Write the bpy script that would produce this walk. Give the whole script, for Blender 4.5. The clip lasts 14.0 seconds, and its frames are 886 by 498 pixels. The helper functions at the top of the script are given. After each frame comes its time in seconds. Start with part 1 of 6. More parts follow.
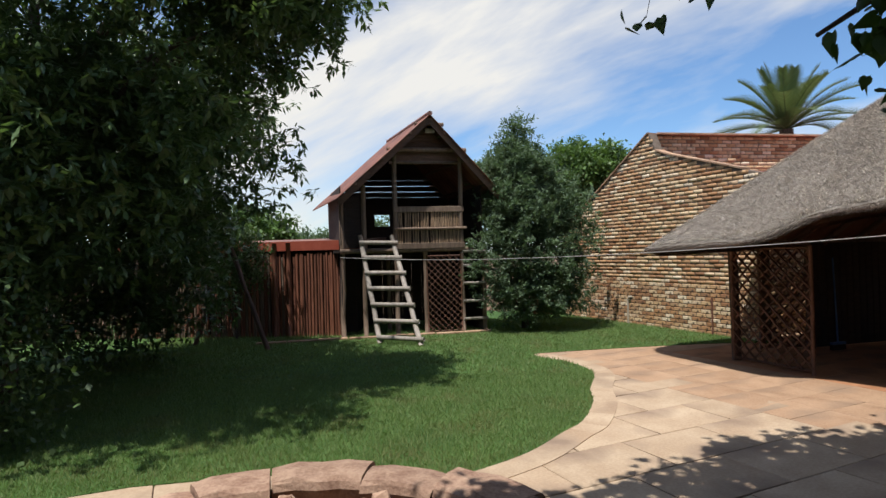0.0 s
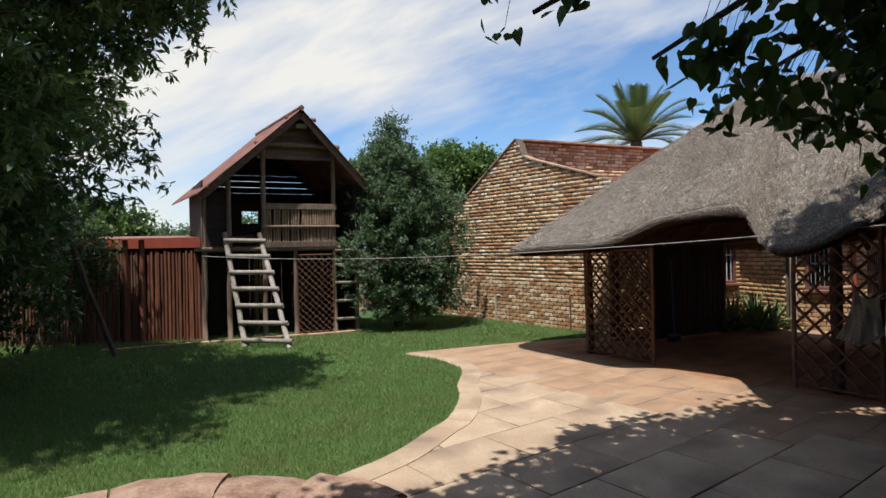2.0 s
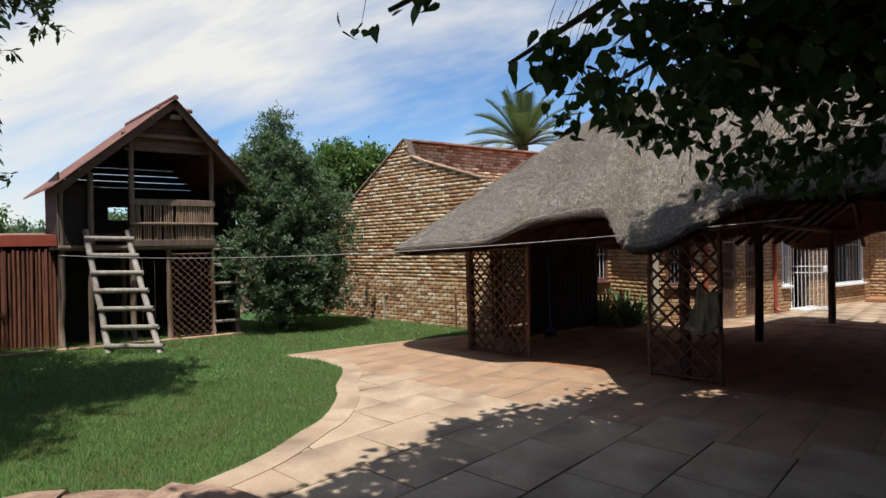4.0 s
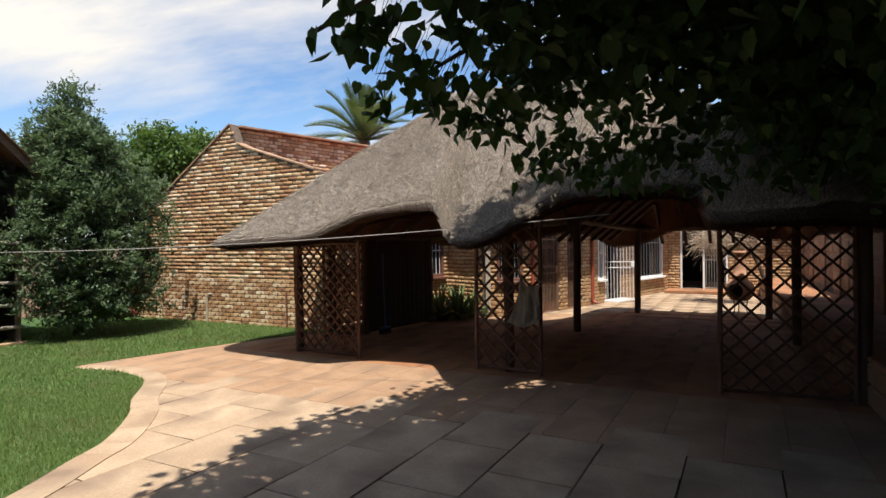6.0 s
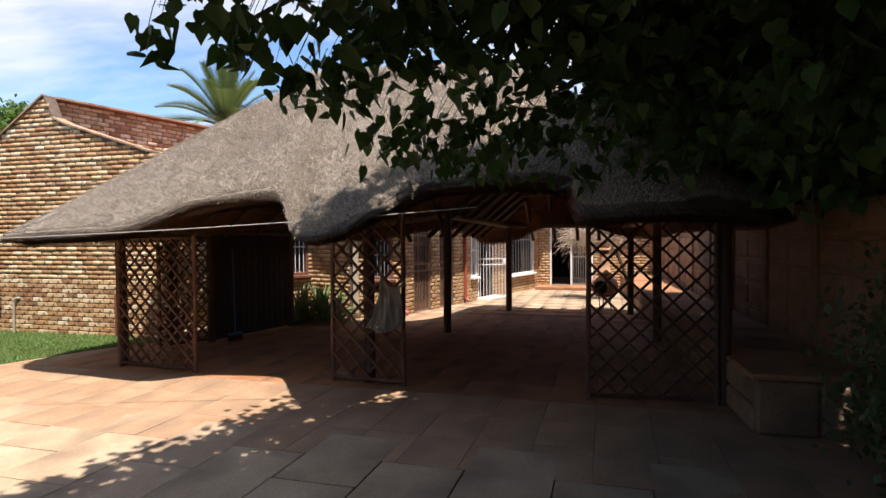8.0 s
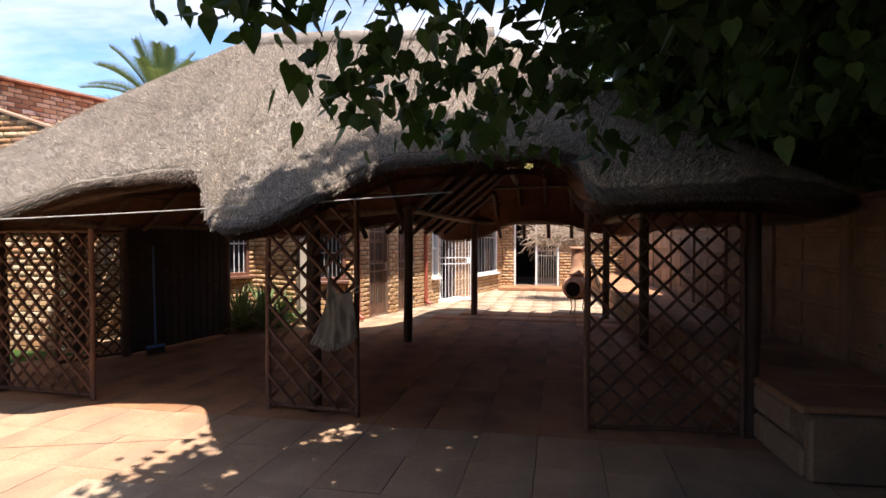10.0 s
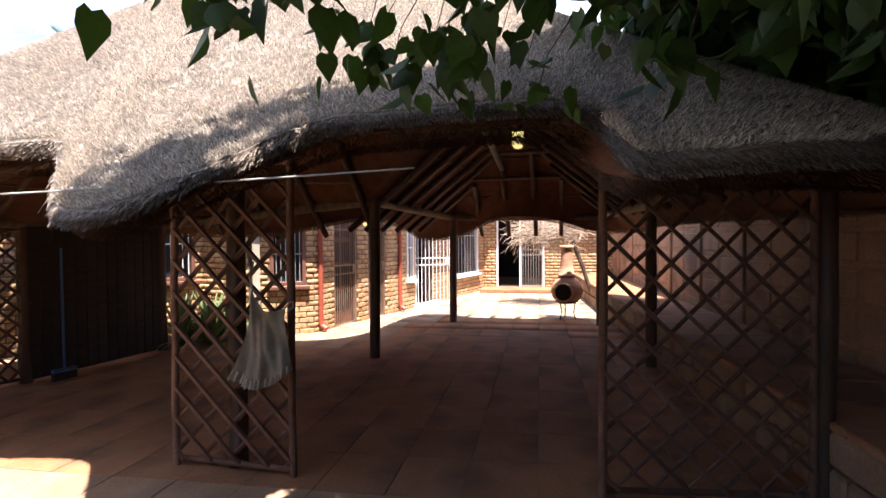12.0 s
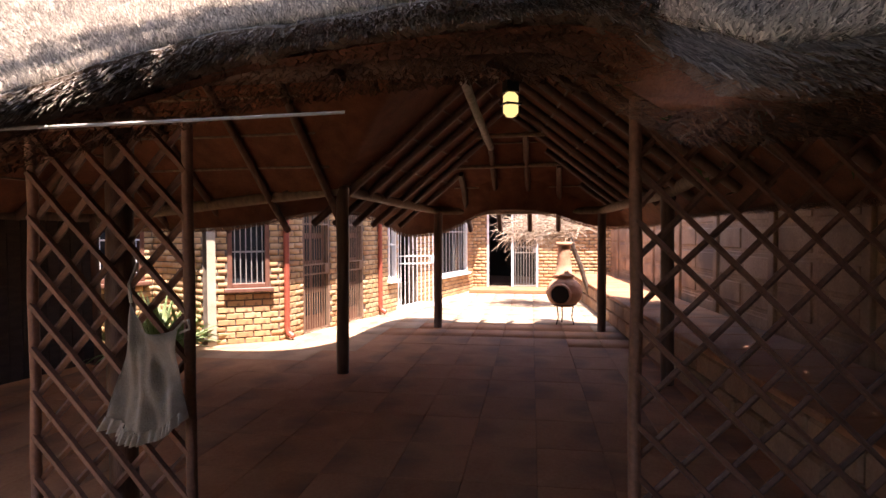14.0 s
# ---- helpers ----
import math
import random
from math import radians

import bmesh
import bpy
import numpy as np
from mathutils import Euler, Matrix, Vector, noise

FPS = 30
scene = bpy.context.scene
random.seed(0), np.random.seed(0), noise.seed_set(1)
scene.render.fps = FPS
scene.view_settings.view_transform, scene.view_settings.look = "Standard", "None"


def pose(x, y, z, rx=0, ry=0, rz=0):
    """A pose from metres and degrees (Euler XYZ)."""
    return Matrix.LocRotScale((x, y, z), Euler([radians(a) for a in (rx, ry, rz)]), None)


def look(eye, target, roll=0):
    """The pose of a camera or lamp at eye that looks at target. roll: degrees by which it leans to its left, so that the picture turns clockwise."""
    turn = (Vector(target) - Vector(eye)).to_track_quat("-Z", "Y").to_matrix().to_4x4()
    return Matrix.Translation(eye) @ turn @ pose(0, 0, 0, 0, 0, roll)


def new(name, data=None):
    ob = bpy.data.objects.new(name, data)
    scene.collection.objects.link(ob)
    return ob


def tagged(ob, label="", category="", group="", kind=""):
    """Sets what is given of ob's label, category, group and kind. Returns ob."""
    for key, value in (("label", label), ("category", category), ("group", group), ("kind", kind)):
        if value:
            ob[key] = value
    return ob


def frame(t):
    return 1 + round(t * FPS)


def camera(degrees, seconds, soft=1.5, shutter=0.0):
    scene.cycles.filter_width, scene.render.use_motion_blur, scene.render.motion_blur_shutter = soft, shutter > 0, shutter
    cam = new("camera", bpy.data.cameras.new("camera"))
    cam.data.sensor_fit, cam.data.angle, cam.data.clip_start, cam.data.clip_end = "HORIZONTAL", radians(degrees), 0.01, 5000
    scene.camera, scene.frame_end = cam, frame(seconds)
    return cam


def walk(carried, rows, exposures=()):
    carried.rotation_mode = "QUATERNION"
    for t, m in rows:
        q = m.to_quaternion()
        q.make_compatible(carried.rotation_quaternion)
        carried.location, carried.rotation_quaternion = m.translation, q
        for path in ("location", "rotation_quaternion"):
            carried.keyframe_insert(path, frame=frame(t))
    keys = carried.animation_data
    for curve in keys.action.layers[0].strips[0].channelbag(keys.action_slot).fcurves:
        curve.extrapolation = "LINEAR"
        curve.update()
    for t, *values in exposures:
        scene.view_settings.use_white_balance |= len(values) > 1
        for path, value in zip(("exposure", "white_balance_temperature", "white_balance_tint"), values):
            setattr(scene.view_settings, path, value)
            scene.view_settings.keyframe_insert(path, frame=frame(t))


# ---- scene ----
cam = camera(75.14, 14.0)
PATH = [
    (0.0, -0.052, 0.003, 1.69, 90.43, 1.58, -0.5),
    (0.5, -0.03, 0.015, 1.692, 90.33, 1.47, -3.65),
    (1.0, -0.009, 0.023, 1.695, 90.22, 1.37, -6.58),
    (1.5, 0.015, 0.022, 1.696, 90.11, 1.21, -9.64),
    (2.0, 0.034, 0.02, 1.699, 90.03, 1.13, -12.69),
    (4.5, 0.338, -0.066, 1.661, 89.76, 1.02, -25.83),
    (5.0, 0.433, -0.025, 1.653, 89.58, 0.99, -29.47),
    (5.5, 0.512, 0.035, 1.639, 89.49, 0.88, -33.63),
    (6.0, 0.633, 0.115, 1.627, 89.41, 0.73, -37.86),
    (6.5, 0.758, 0.199, 1.616, 89.35, 0.55, -41.48),
    (7.0, 0.914, 0.274, 1.599, 89.28, 0.43, -45.3),
    (7.5, 1.133, 0.367, 1.609, 89.11, 0.37, -47.95),
    (8.0, 1.33, 0.504, 1.614, 88.95, 0.36, -49.71),
    (10.5, 2.467, 1.499, 1.578, 88.78, 0.01, -54.81),
    (11.0, 2.756, 1.635, 1.585, 88.77, 0.07, -55.35),
    (11.5, 3.022, 1.807, 1.576, 88.71, 0.18, -55.61),
    (12.0, 3.286, 1.986, 1.567, 88.65, 0.34, -56.02),
    (12.5, 3.531, 2.114, 1.541, 88.69, 0.44, -56.35),
    (13.0, 3.779, 2.219, 1.521, 88.67, 0.45, -56.47),
    (13.5, 4.034, 2.353, 1.521, 88.58, 0.4, -56.62),
    (14.0, 4.26, 2.48, 1.532, 88.41, 0.29, -56.83),
]
EXPOSURES = [(0.0, 0.1, 6350, 9), (2.0, 0.1, 6350, 9), (4.5, 0.08, 6350, 8), (5.0, 0.14, 6600, 9), (6.0, 0.34, 6850, 10), (7.0, 0.52, 6900, 12), (8.0, 0.7, 6900, 13), (10.5, 1.27, 6700, 16), (12.0, 1.86, 6650, 17), (13.0, 2.06, 6750, 18), (14.0, 2.15, 7100, 26)]
walk(cam, [(t, pose(*p)) for t, *p in PATH], EXPOSURES)

# ---- world, sun, exposure ----
SUN_TO = Vector((-0.20, -0.30, 1.0)).normalized()
world = bpy.data.worlds.new("sky")
scene.world = world
world.use_nodes = True
wn, wl = world.node_tree.nodes, world.node_tree.links
wn.clear()
w_out = wn.new("ShaderNodeOutputWorld")
w_bg = wn.new("ShaderNodeBackground")
w_sky = wn.new("ShaderNodeTexSky")
w_sky.sky_type, w_sky.sun_disc = "NISHITA", False
w_sky.sun_elevation = math.asin(SUN_TO.z)
w_sky.sun_rotation = math.atan2(SUN_TO.x, SUN_TO.y)
w_sky.air_density, w_sky.dust_density, w_sky.ozone_density = 1.0, 0.4, 2.5
w_tc = wn.new("ShaderNodeTexCoord")
w_map = wn.new("ShaderNodeMapping")
w_map.vector_type = "TEXTURE"
w_map.inputs["Rotation"].default_value = (0.0, radians(-24), radians(20))
w_map.inputs["Scale"].default_value = (1.1, 0.9, 0.30)
w_noise = wn.new("ShaderNodeTexNoise")
w_noise.inputs["Scale"].default_value, w_noise.inputs["Detail"].default_value = 1.15, 7.0
w_noise.inputs["Roughness"].default_value = 0.56
w_noise.inputs["Distortion"].default_value = 0.35
w_ramp = wn.new("ShaderNodeValToRGB")
w_ramp.color_ramp.elements[0].position, w_ramp.color_ramp.elements[1].position = 0.46, 0.66
w_mix = wn.new("ShaderNodeMix")
w_mix.data_type = "RGBA"
w_mix.inputs["B"].default_value = (10.4, 10.1, 9.6, 1)
wl.new(w_tc.outputs["Generated"], w_map.inputs["Vector"])
wl.new(w_map.outputs["Vector"], w_noise.inputs["Vector"])
wl.new(w_noise.outputs["Fac"], w_ramp.inputs["Fac"])
wl.new(w_ramp.outputs["Color"], w_mix.inputs["Factor"])
w_gain = wn.new("ShaderNodeVectorMath")
w_gain.operation = "MULTIPLY"
w_gain.inputs[1].default_value = (1.38, 1.63, 1.86)
wl.new(w_sky.outputs["Color"], w_gain.inputs[0])
wl.new(w_gain.outputs[0], w_mix.inputs["A"])
wl.new(w_mix.outputs["Result"], w_bg.inputs["Color"])
w_bg.inputs["Strength"].default_value = 0.08
wl.new(w_bg.outputs["Background"], w_out.inputs["Surface"])

sun_data = bpy.data.lights.new("sun", "SUN")
sun_data.energy, sun_data.angle, sun_data.color = 5.4, radians(0.53), (1.0, 0.97, 0.92)
sun = new("sun", sun_data)
sun.matrix_world = look(SUN_TO * 30, (0, 0, 0))


# ---- materials ----
def material(name, dark, light, scale=8.0, rough=0.85, bump=0.3, fine=60.0, stretch=(1, 1, 1), vary=0.0, metal=0.0, trans=None, stain=None, spec=0.4, depth=0.01):
    """A surface of two colours mixed by coarse and fine grain, with relief, a shift from piece to piece, and optional stains."""
    m = bpy.data.materials.new(name)
    m.use_nodes = True
    n, l = m.node_tree.nodes, m.node_tree.links
    b = n["Principled BSDF"]
    b.inputs["Roughness"].default_value, b.inputs["Metallic"].default_value = rough, metal
    b.inputs["Specular IOR Level"].default_value = spec
    tc = n.new("ShaderNodeTexCoord")
    mp = n.new("ShaderNodeMapping")
    mp.inputs["Scale"].default_value = stretch
    l.new(tc.outputs["Object"], mp.inputs["Vector"])
    info = n.new("ShaderNodeObjectInfo")
    geo = n.new("ShaderNodeNewGeometry")
    add = n.new("ShaderNodeMath")
    add.operation = "ADD"
    l.new(info.outputs["Random"], add.inputs[0])
    l.new(geo.outputs["Random Per Island"], add.inputs[1])
    off = n.new("ShaderNodeVectorMath")
    off.operation = "ADD"
    sc = n.new("ShaderNodeMath")
    sc.operation = "MULTIPLY"
    sc.inputs[1].default_value = 7.3 if vary else 0.0
    l.new(add.outputs[0], sc.inputs[0])
    l.new(mp.outputs["Vector"], off.inputs[0])
    l.new(sc.outputs[0], off.inputs[1])
    coarse = n.new("ShaderNodeTexNoise")
    coarse.inputs["Scale"].default_value, coarse.inputs["Detail"].default_value = scale, 5.0
    l.new(off.outputs[0], coarse.inputs["Vector"])
    grain = n.new("ShaderNodeTexNoise")
    grain.inputs["Scale"].default_value, grain.inputs["Detail"].default_value = fine, 4.0
    l.new(off.outputs[0], grain.inputs["Vector"])
    blend = n.new("ShaderNodeMix")
    blend.inputs["Factor"].default_value = 0.4
    l.new(coarse.outputs["Fac"], blend.inputs["A"])
    l.new(grain.outputs["Fac"], blend.inputs["B"])
    ramp = n.new("ShaderNodeValToRGB")
    ramp.color_ramp.elements[0].position, ramp.color_ramp.elements[1].position = 0.34, 0.64
    ramp.color_ramp.elements[0].color, ramp.color_ramp.elements[1].color = (*dark, 1), (*light, 1)
    l.new(blend.outputs["Result"], ramp.inputs["Fac"])
    colour = ramp.outputs["Color"]
    if stain:
        big = n.new("ShaderNodeTexNoise")
        big.inputs["Scale"].default_value, big.inputs["Detail"].default_value = stain[1], 6.0
        l.new(tc.outputs["Object"], big.inputs["Vector"])
        sr = n.new("ShaderNodeValToRGB")
        sr.color_ramp.elements[0].position, sr.color_ramp.elements[1].position = 0.5, 0.68
        l.new(big.outputs["Fac"], sr.inputs["Fac"])
        sm = n.new("ShaderNodeMix")
        sm.data_type = "RGBA"
        sm.inputs["B"].default_value = (*stain[0], 1)
        l.new(sr.outputs["Color"], sm.inputs["Factor"])
        l.new(colour, sm.inputs["A"])
        colour = sm.outputs["Result"]
    if vary:
        frac = n.new("ShaderNodeMath")
        frac.operation = "FRACT"
        l.new(add.outputs[0], frac.inputs[0])
        rng = n.new("ShaderNodeMapRange")
        rng.inputs["To Min"].default_value, rng.inputs["To Max"].default_value = 1 - vary, 1 + vary
        l.new(frac.outputs[0], rng.inputs["Value"])
        hsv = n.new("ShaderNodeHueSaturation")
        l.new(rng.outputs["Result"], hsv.inputs["Value"])
        l.new(colour, hsv.inputs["Color"])
        colour = hsv.outputs["Color"]
    l.new(colour, b.inputs["Base Color"])
    if bump:
        bp = n.new("ShaderNodeBump")
        bp.inputs["Strength"].default_value, bp.inputs["Distance"].default_value = bump, depth
        l.new(blend.outputs["Result"], bp.inputs["Height"])
        l.new(bp.outputs["Normal"], b.inputs["Normal"])
    if trans:
        tr = n.new("ShaderNodeBsdfTranslucent")
        tr.inputs["Color"].default_value = (*trans[0], 1)
        mx = n.new("ShaderNodeMixShader")
        mx.inputs["Fac"].default_value = trans[1]
        l.new(b.outputs["BSDF"], mx.inputs[1])
        l.new(tr.outputs["BSDF"], mx.inputs[2])
        l.new(mx.outputs["Shader"], n["Material Output"].inputs["Surface"])
    return m


def brick_material(name, tones, grime=(0.06, 0.045, 0.035)):
    """Face brick: each brick takes its own tone out of a row of tones, with blotches and pits."""
    m = material(name, (0.3, 0.2, 0.1), (0.4, 0.3, 0.2), 14.0, 0.9, 0.5, 90.0, depth=0.006)
    n, l = m.node_tree.nodes, m.node_tree.links
    b = n["Principled BSDF"]
    old = b.inputs["Base Color"].links[0].from_socket
    info, geo, add, fr = n.new("ShaderNodeObjectInfo"), n.new("ShaderNodeNewGeometry"), n.new("ShaderNodeMath"), n.new("ShaderNodeMath")
    l.new(info.outputs["Random"], add.inputs[0])
    l.new(geo.outputs["Random Per Island"], add.inputs[1])
    fr.operation = "FRACT"
    l.new(add.outputs[0], fr.inputs[0])
    ramp = n.new("ShaderNodeValToRGB")
    els = ramp.color_ramp.elements
    for i, c in enumerate(tones):
        e = els[i] if i < 2 else els.new(i / (len(tones) - 1))
        e.position, e.color = i / (len(tones) - 1), (*c, 1)
    l.new(fr.outputs[0], ramp.inputs["Fac"])
    blotch = n.new("ShaderNodeTexNoise")
    blotch.inputs["Scale"].default_value, blotch.inputs["Detail"].default_value = 11.0, 6.0
    tc = n.new("ShaderNodeTexCoord")
    l.new(tc.outputs["Object"], blotch.inputs["Vector"])
    br = n.new("ShaderNodeValToRGB")
    br.color_ramp.elements[0].position, br.color_ramp.elements[1].position = 0.56, 0.74
    l.new(blotch.outputs["Fac"], br.inputs["Fac"])
    mx = n.new("ShaderNodeMix")
    mx.data_type = "RGBA"
    mx.inputs["B"].default_value = (*grime, 1)
    l.new(br.outputs["Color"], mx.inputs["Factor"])
    l.new(ramp.outputs["Color"], mx.inputs["A"])
    l.new(mx.outputs["Result"], b.inputs["Base Color"])
    return m


def plain(name, colour, rough=0.5, metal=0.0, emit=0.0):
    m = bpy.data.materials.new(name)
    m.use_nodes = True
    b = m.node_tree.nodes["Principled BSDF"]
    b.inputs["Base Color"].default_value = (*colour, 1)
    b.inputs["Roughness"].default_value, b.inputs["Metallic"].default_value = rough, metal
    if emit:
        b.inputs["Emission Color"].default_value, b.inputs["Emission Strength"].default_value = (*colour, 1), emit
    return m


M_DIRT = material("red_soil", (0.10, 0.055, 0.032), (0.20, 0.12, 0.07), 3.0, 0.95, 0.6, 40.0)
M_TURF = material("turf", (0.03, 0.07, 0.012), (0.065, 0.13, 0.026), 1.6, 0.95, 0.8, 70.0, depth=0.02)
M_BLADE = material("grass_blade", (0.095, 0.145, 0.034), (0.225, 0.285, 0.105), 1.2, 0.6, 0.0, 30.0, vary=0.3, trans=((0.16, 0.3, 0.04), 0.3), stain=((0.19, 0.18, 0.07), 1.4))
M_SLAB = material("stone_slab", (0.33, 0.222, 0.14), (0.475, 0.355, 0.242), 2.2, 0.85, 0.35, 45.0, vary=0.05, stain=((0.24, 0.165, 0.115), 1.1))
# one ochre floor in two tones: roof shade and sunlight put into the colour
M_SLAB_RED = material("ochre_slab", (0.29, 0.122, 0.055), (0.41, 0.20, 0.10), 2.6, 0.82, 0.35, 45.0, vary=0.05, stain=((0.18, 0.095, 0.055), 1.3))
M_SLAB_LIT = material("lit_ochre_slab", (0.29, 0.17, 0.098), (0.42, 0.27, 0.168), 2.6, 0.85, 0.35, 45.0, vary=0.04, stain=((0.25, 0.165, 0.11), 1.0))
M_JOINT = material("joint_mortar", (0.14, 0.09, 0.06), (0.24, 0.16, 0.11), 9.0, 0.95, 0.5)
M_RINGSTONE = material("ring_stone", (0.22, 0.12, 0.08), (0.44, 0.29, 0.20), 7.0, 0.95, 1.0, 40.0, vary=0.2, depth=0.02)
M_THATCH = material("thatch", (0.125, 0.10, 0.083), (0.34, 0.295, 0.25), 9.0, 0.95, 1.0, 120.0, vary=0.0, stain=((0.20, 0.165, 0.135), 0.9), depth=0.03)
M_STRAW = material("thatch_straw", (0.16, 0.138, 0.12), (0.94, 0.86, 0.77), 3.0, 0.9, 0.0, 26.0, vary=0.6)
# darker copy of the straw for the eave rim, shade in its colour
M_EDGE = material("eave_straw", (0.07, 0.05, 0.038), (0.34, 0.28, 0.23), 3.0, 0.95, 0.0, 26.0, vary=0.6)
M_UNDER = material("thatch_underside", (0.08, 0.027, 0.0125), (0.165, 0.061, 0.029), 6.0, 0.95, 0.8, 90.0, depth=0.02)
# cut face of the eave, darkened to read as its shadowed underside
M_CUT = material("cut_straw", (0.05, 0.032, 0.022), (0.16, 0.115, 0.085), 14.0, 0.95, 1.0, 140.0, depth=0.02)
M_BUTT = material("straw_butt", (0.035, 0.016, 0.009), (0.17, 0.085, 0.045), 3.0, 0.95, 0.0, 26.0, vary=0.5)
M_POLE = material("weathered_pole", (0.10, 0.065, 0.045), (0.21, 0.145, 0.10), 5.0, 0.8, 0.5, 50.0, (4, 4, 0.7), vary=0.18)
M_POLE_PALE = material("sunbleached_pole", (0.20, 0.165, 0.135), (0.38, 0.33, 0.28), 5.0, 0.8, 0.5, 50.0, (4, 4, 0.7), vary=0.15)
M_POLE_DARK = material("dark_varnished_pole", (0.05, 0.024, 0.015), (0.11, 0.055, 0.033), 5.0, 0.6, 0.5, 50.0, (4, 4, 0.7), vary=0.2)
M_LATH = material("lattice_lath", (0.065, 0.028, 0.016), (0.15, 0.07, 0.042), 5.0, 0.65, 0.5, 50.0, vary=0.25)
M_PLANK_DARK = material("creosote_plank", (0.018, 0.011, 0.009), (0.045, 0.028, 0.02), 4.0, 0.8, 0.5, 40.0, (1, 1, 5), vary=0.25)
M_PLANK_RED = material("red_stained_pole", (0.12, 0.042, 0.024), (0.24, 0.092, 0.05), 4.0, 0.7, 0.5, 40.0, (4, 4, 0.7), vary=0.25)
M_REED = material("split_reed", (0.22, 0.14, 0.085), (0.42, 0.29, 0.18), 4.0, 0.8, 0.4, 40.0, (4, 4, 0.7), vary=0.3)
M_GABLEBOARD = material("gable_board", (0.075, 0.04, 0.025), (0.15, 0.085, 0.05), 5.0, 0.75, 0.5, 40.0, (1, 1, 6), vary=0.2)
M_TIN = material("rusty_tin", (0.19, 0.07, 0.045), (0.32, 0.15, 0.10), 3.0, 0.55, 0.25, 30.0, stain=((0.12, 0.06, 0.045), 2.0), metal=0.15)
M_TILE = material("red_roof_tile", (0.22, 0.055, 0.045), (0.34, 0.10, 0.08), 4.0, 0.6, 0.3, 30.0, vary=0.15)
M_RED_STEEL = material("red_oxide_paint", (0.28, 0.06, 0.035), (0.36, 0.09, 0.055), 6.0, 0.45, 0.1, 40.0)
M_BRICK = brick_material("mottled_face_brick", [(0.25, 0.12, 0.06), (0.54, 0.32, 0.16), (0.70, 0.52, 0.32), (0.43, 0.215, 0.10), (0.60, 0.39, 0.21), (0.78, 0.63, 0.45), (0.49, 0.265, 0.125), (0.32, 0.155, 0.075), (0.64, 0.45, 0.265)])
M_BRICK_TAN = brick_material("tan_face_brick", [(0.34, 0.19, 0.09), (0.50, 0.33, 0.17), (0.42, 0.24, 0.11), (0.54, 0.37, 0.21), (0.38, 0.20, 0.095), (0.48, 0.30, 0.155)], (0.22, 0.13, 0.075))
M_MORTAR = material("dark_mortar", (0.10, 0.072, 0.052), (0.19, 0.145, 0.11), 12.0, 0.95, 0.6)
M_COPING = material("brick_coping", (0.22, 0.12, 0.07), (0.48, 0.31, 0.20), 6.0, 0.9, 0.4, vary=0.25)
M_PLASTER = material("pale_plaster", (0.36, 0.30, 0.22), (0.48, 0.41, 0.32), 4.0, 0.85, 0.2)
M_PRECAST = material("precast_concrete", (0.22, 0.125, 0.073), (0.35, 0.22, 0.135), 3.0, 0.9, 0.5, 40.0, vary=0.10, stain=((0.15, 0.10, 0.07), 1.2))
M_BROWN = material("brown_window_paint", (0.13, 0.055, 0.035), (0.20, 0.09, 0.06), 6.0, 0.5, 0.15, 40.0)
M_WHITE = material("white_enamel", (0.72, 0.72, 0.70), (0.82, 0.82, 0.80), 5.0, 0.35, 0.05, 40.0)
M_GREYBAR = material("grey_steel_bar", (0.30, 0.28, 0.26), (0.42, 0.40, 0.37), 5.0, 0.45, 0.05, 40.0, metal=0.3)
M_BROWNBAR = material("brown_steel_bar", (0.17, 0.10, 0.065), (0.27, 0.17, 0.115), 5.0, 0.5, 0.05, 40.0, metal=0.2)
# near-black colour stands for the lack of light indoors
M_DARKROOM = plain("painted_dark_interior", (0.02, 0.018, 0.016), 0.9)
M_CLAY = material("terracotta", (0.42, 0.20, 0.115), (0.58, 0.32, 0.20), 5.0, 0.8, 0.3, 50.0, stain=((0.30, 0.13, 0.07), 3.0))
M_HOLLOW = plain("dark_hollow", (0.012, 0.010, 0.009), 0.95)
M_IRON = plain("black_iron", (0.02, 0.02, 0.02), 0.5, 0.6)
M_CLOTH = material("grey_green_cloth", (0.28, 0.25, 0.20), (0.44, 0.40, 0.33), 9.0, 0.95, 0.9, 150.0, stain=((0.26, 0.23, 0.18), 5.0))
M_ROPE = material("pale_rope", (0.30, 0.28, 0.25), (0.45, 0.42, 0.38), 30.0, 0.9, 0.6, 200.0)
M_BARK = material("bark", (0.05, 0.035, 0.026), (0.13, 0.095, 0.07), 6.0, 0.95, 1.0, 40.0, (3, 3, 0.6), depth=0.03)
M_LEAF_DARK = material("dark_tree_leaf", (0.048, 0.08, 0.031), (0.13, 0.19, 0.08), 1.0, 0.34, 0.0, 20.0, vary=0.4, trans=((0.12, 0.2, 0.04), 0.3))
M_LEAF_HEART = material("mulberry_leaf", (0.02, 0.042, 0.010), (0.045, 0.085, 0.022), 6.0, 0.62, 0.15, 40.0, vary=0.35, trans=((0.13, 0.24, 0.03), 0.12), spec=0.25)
M_LEAF_BUSH = material("blue_green_leaf", (0.075, 0.11, 0.065), (0.18, 0.24, 0.145), 1.0, 0.75, 0.0, 20.0, vary=0.3, trans=((0.12, 0.19, 0.07), 0.38), spec=0.12)
M_LEAF_FAR = material("bright_tree_leaf", (0.045, 0.085, 0.018), (0.10, 0.17, 0.04), 0.6, 0.5, 0.0, 20.0, vary=0.4, trans=((0.14, 0.24, 0.04), 0.3))
M_PALM = material("palm_leaf", (0.055, 0.085, 0.035), (0.13, 0.17, 0.075), 1.0, 0.5, 0.0, 20.0, vary=0.3, trans=((0.14, 0.2, 0.05), 0.2))
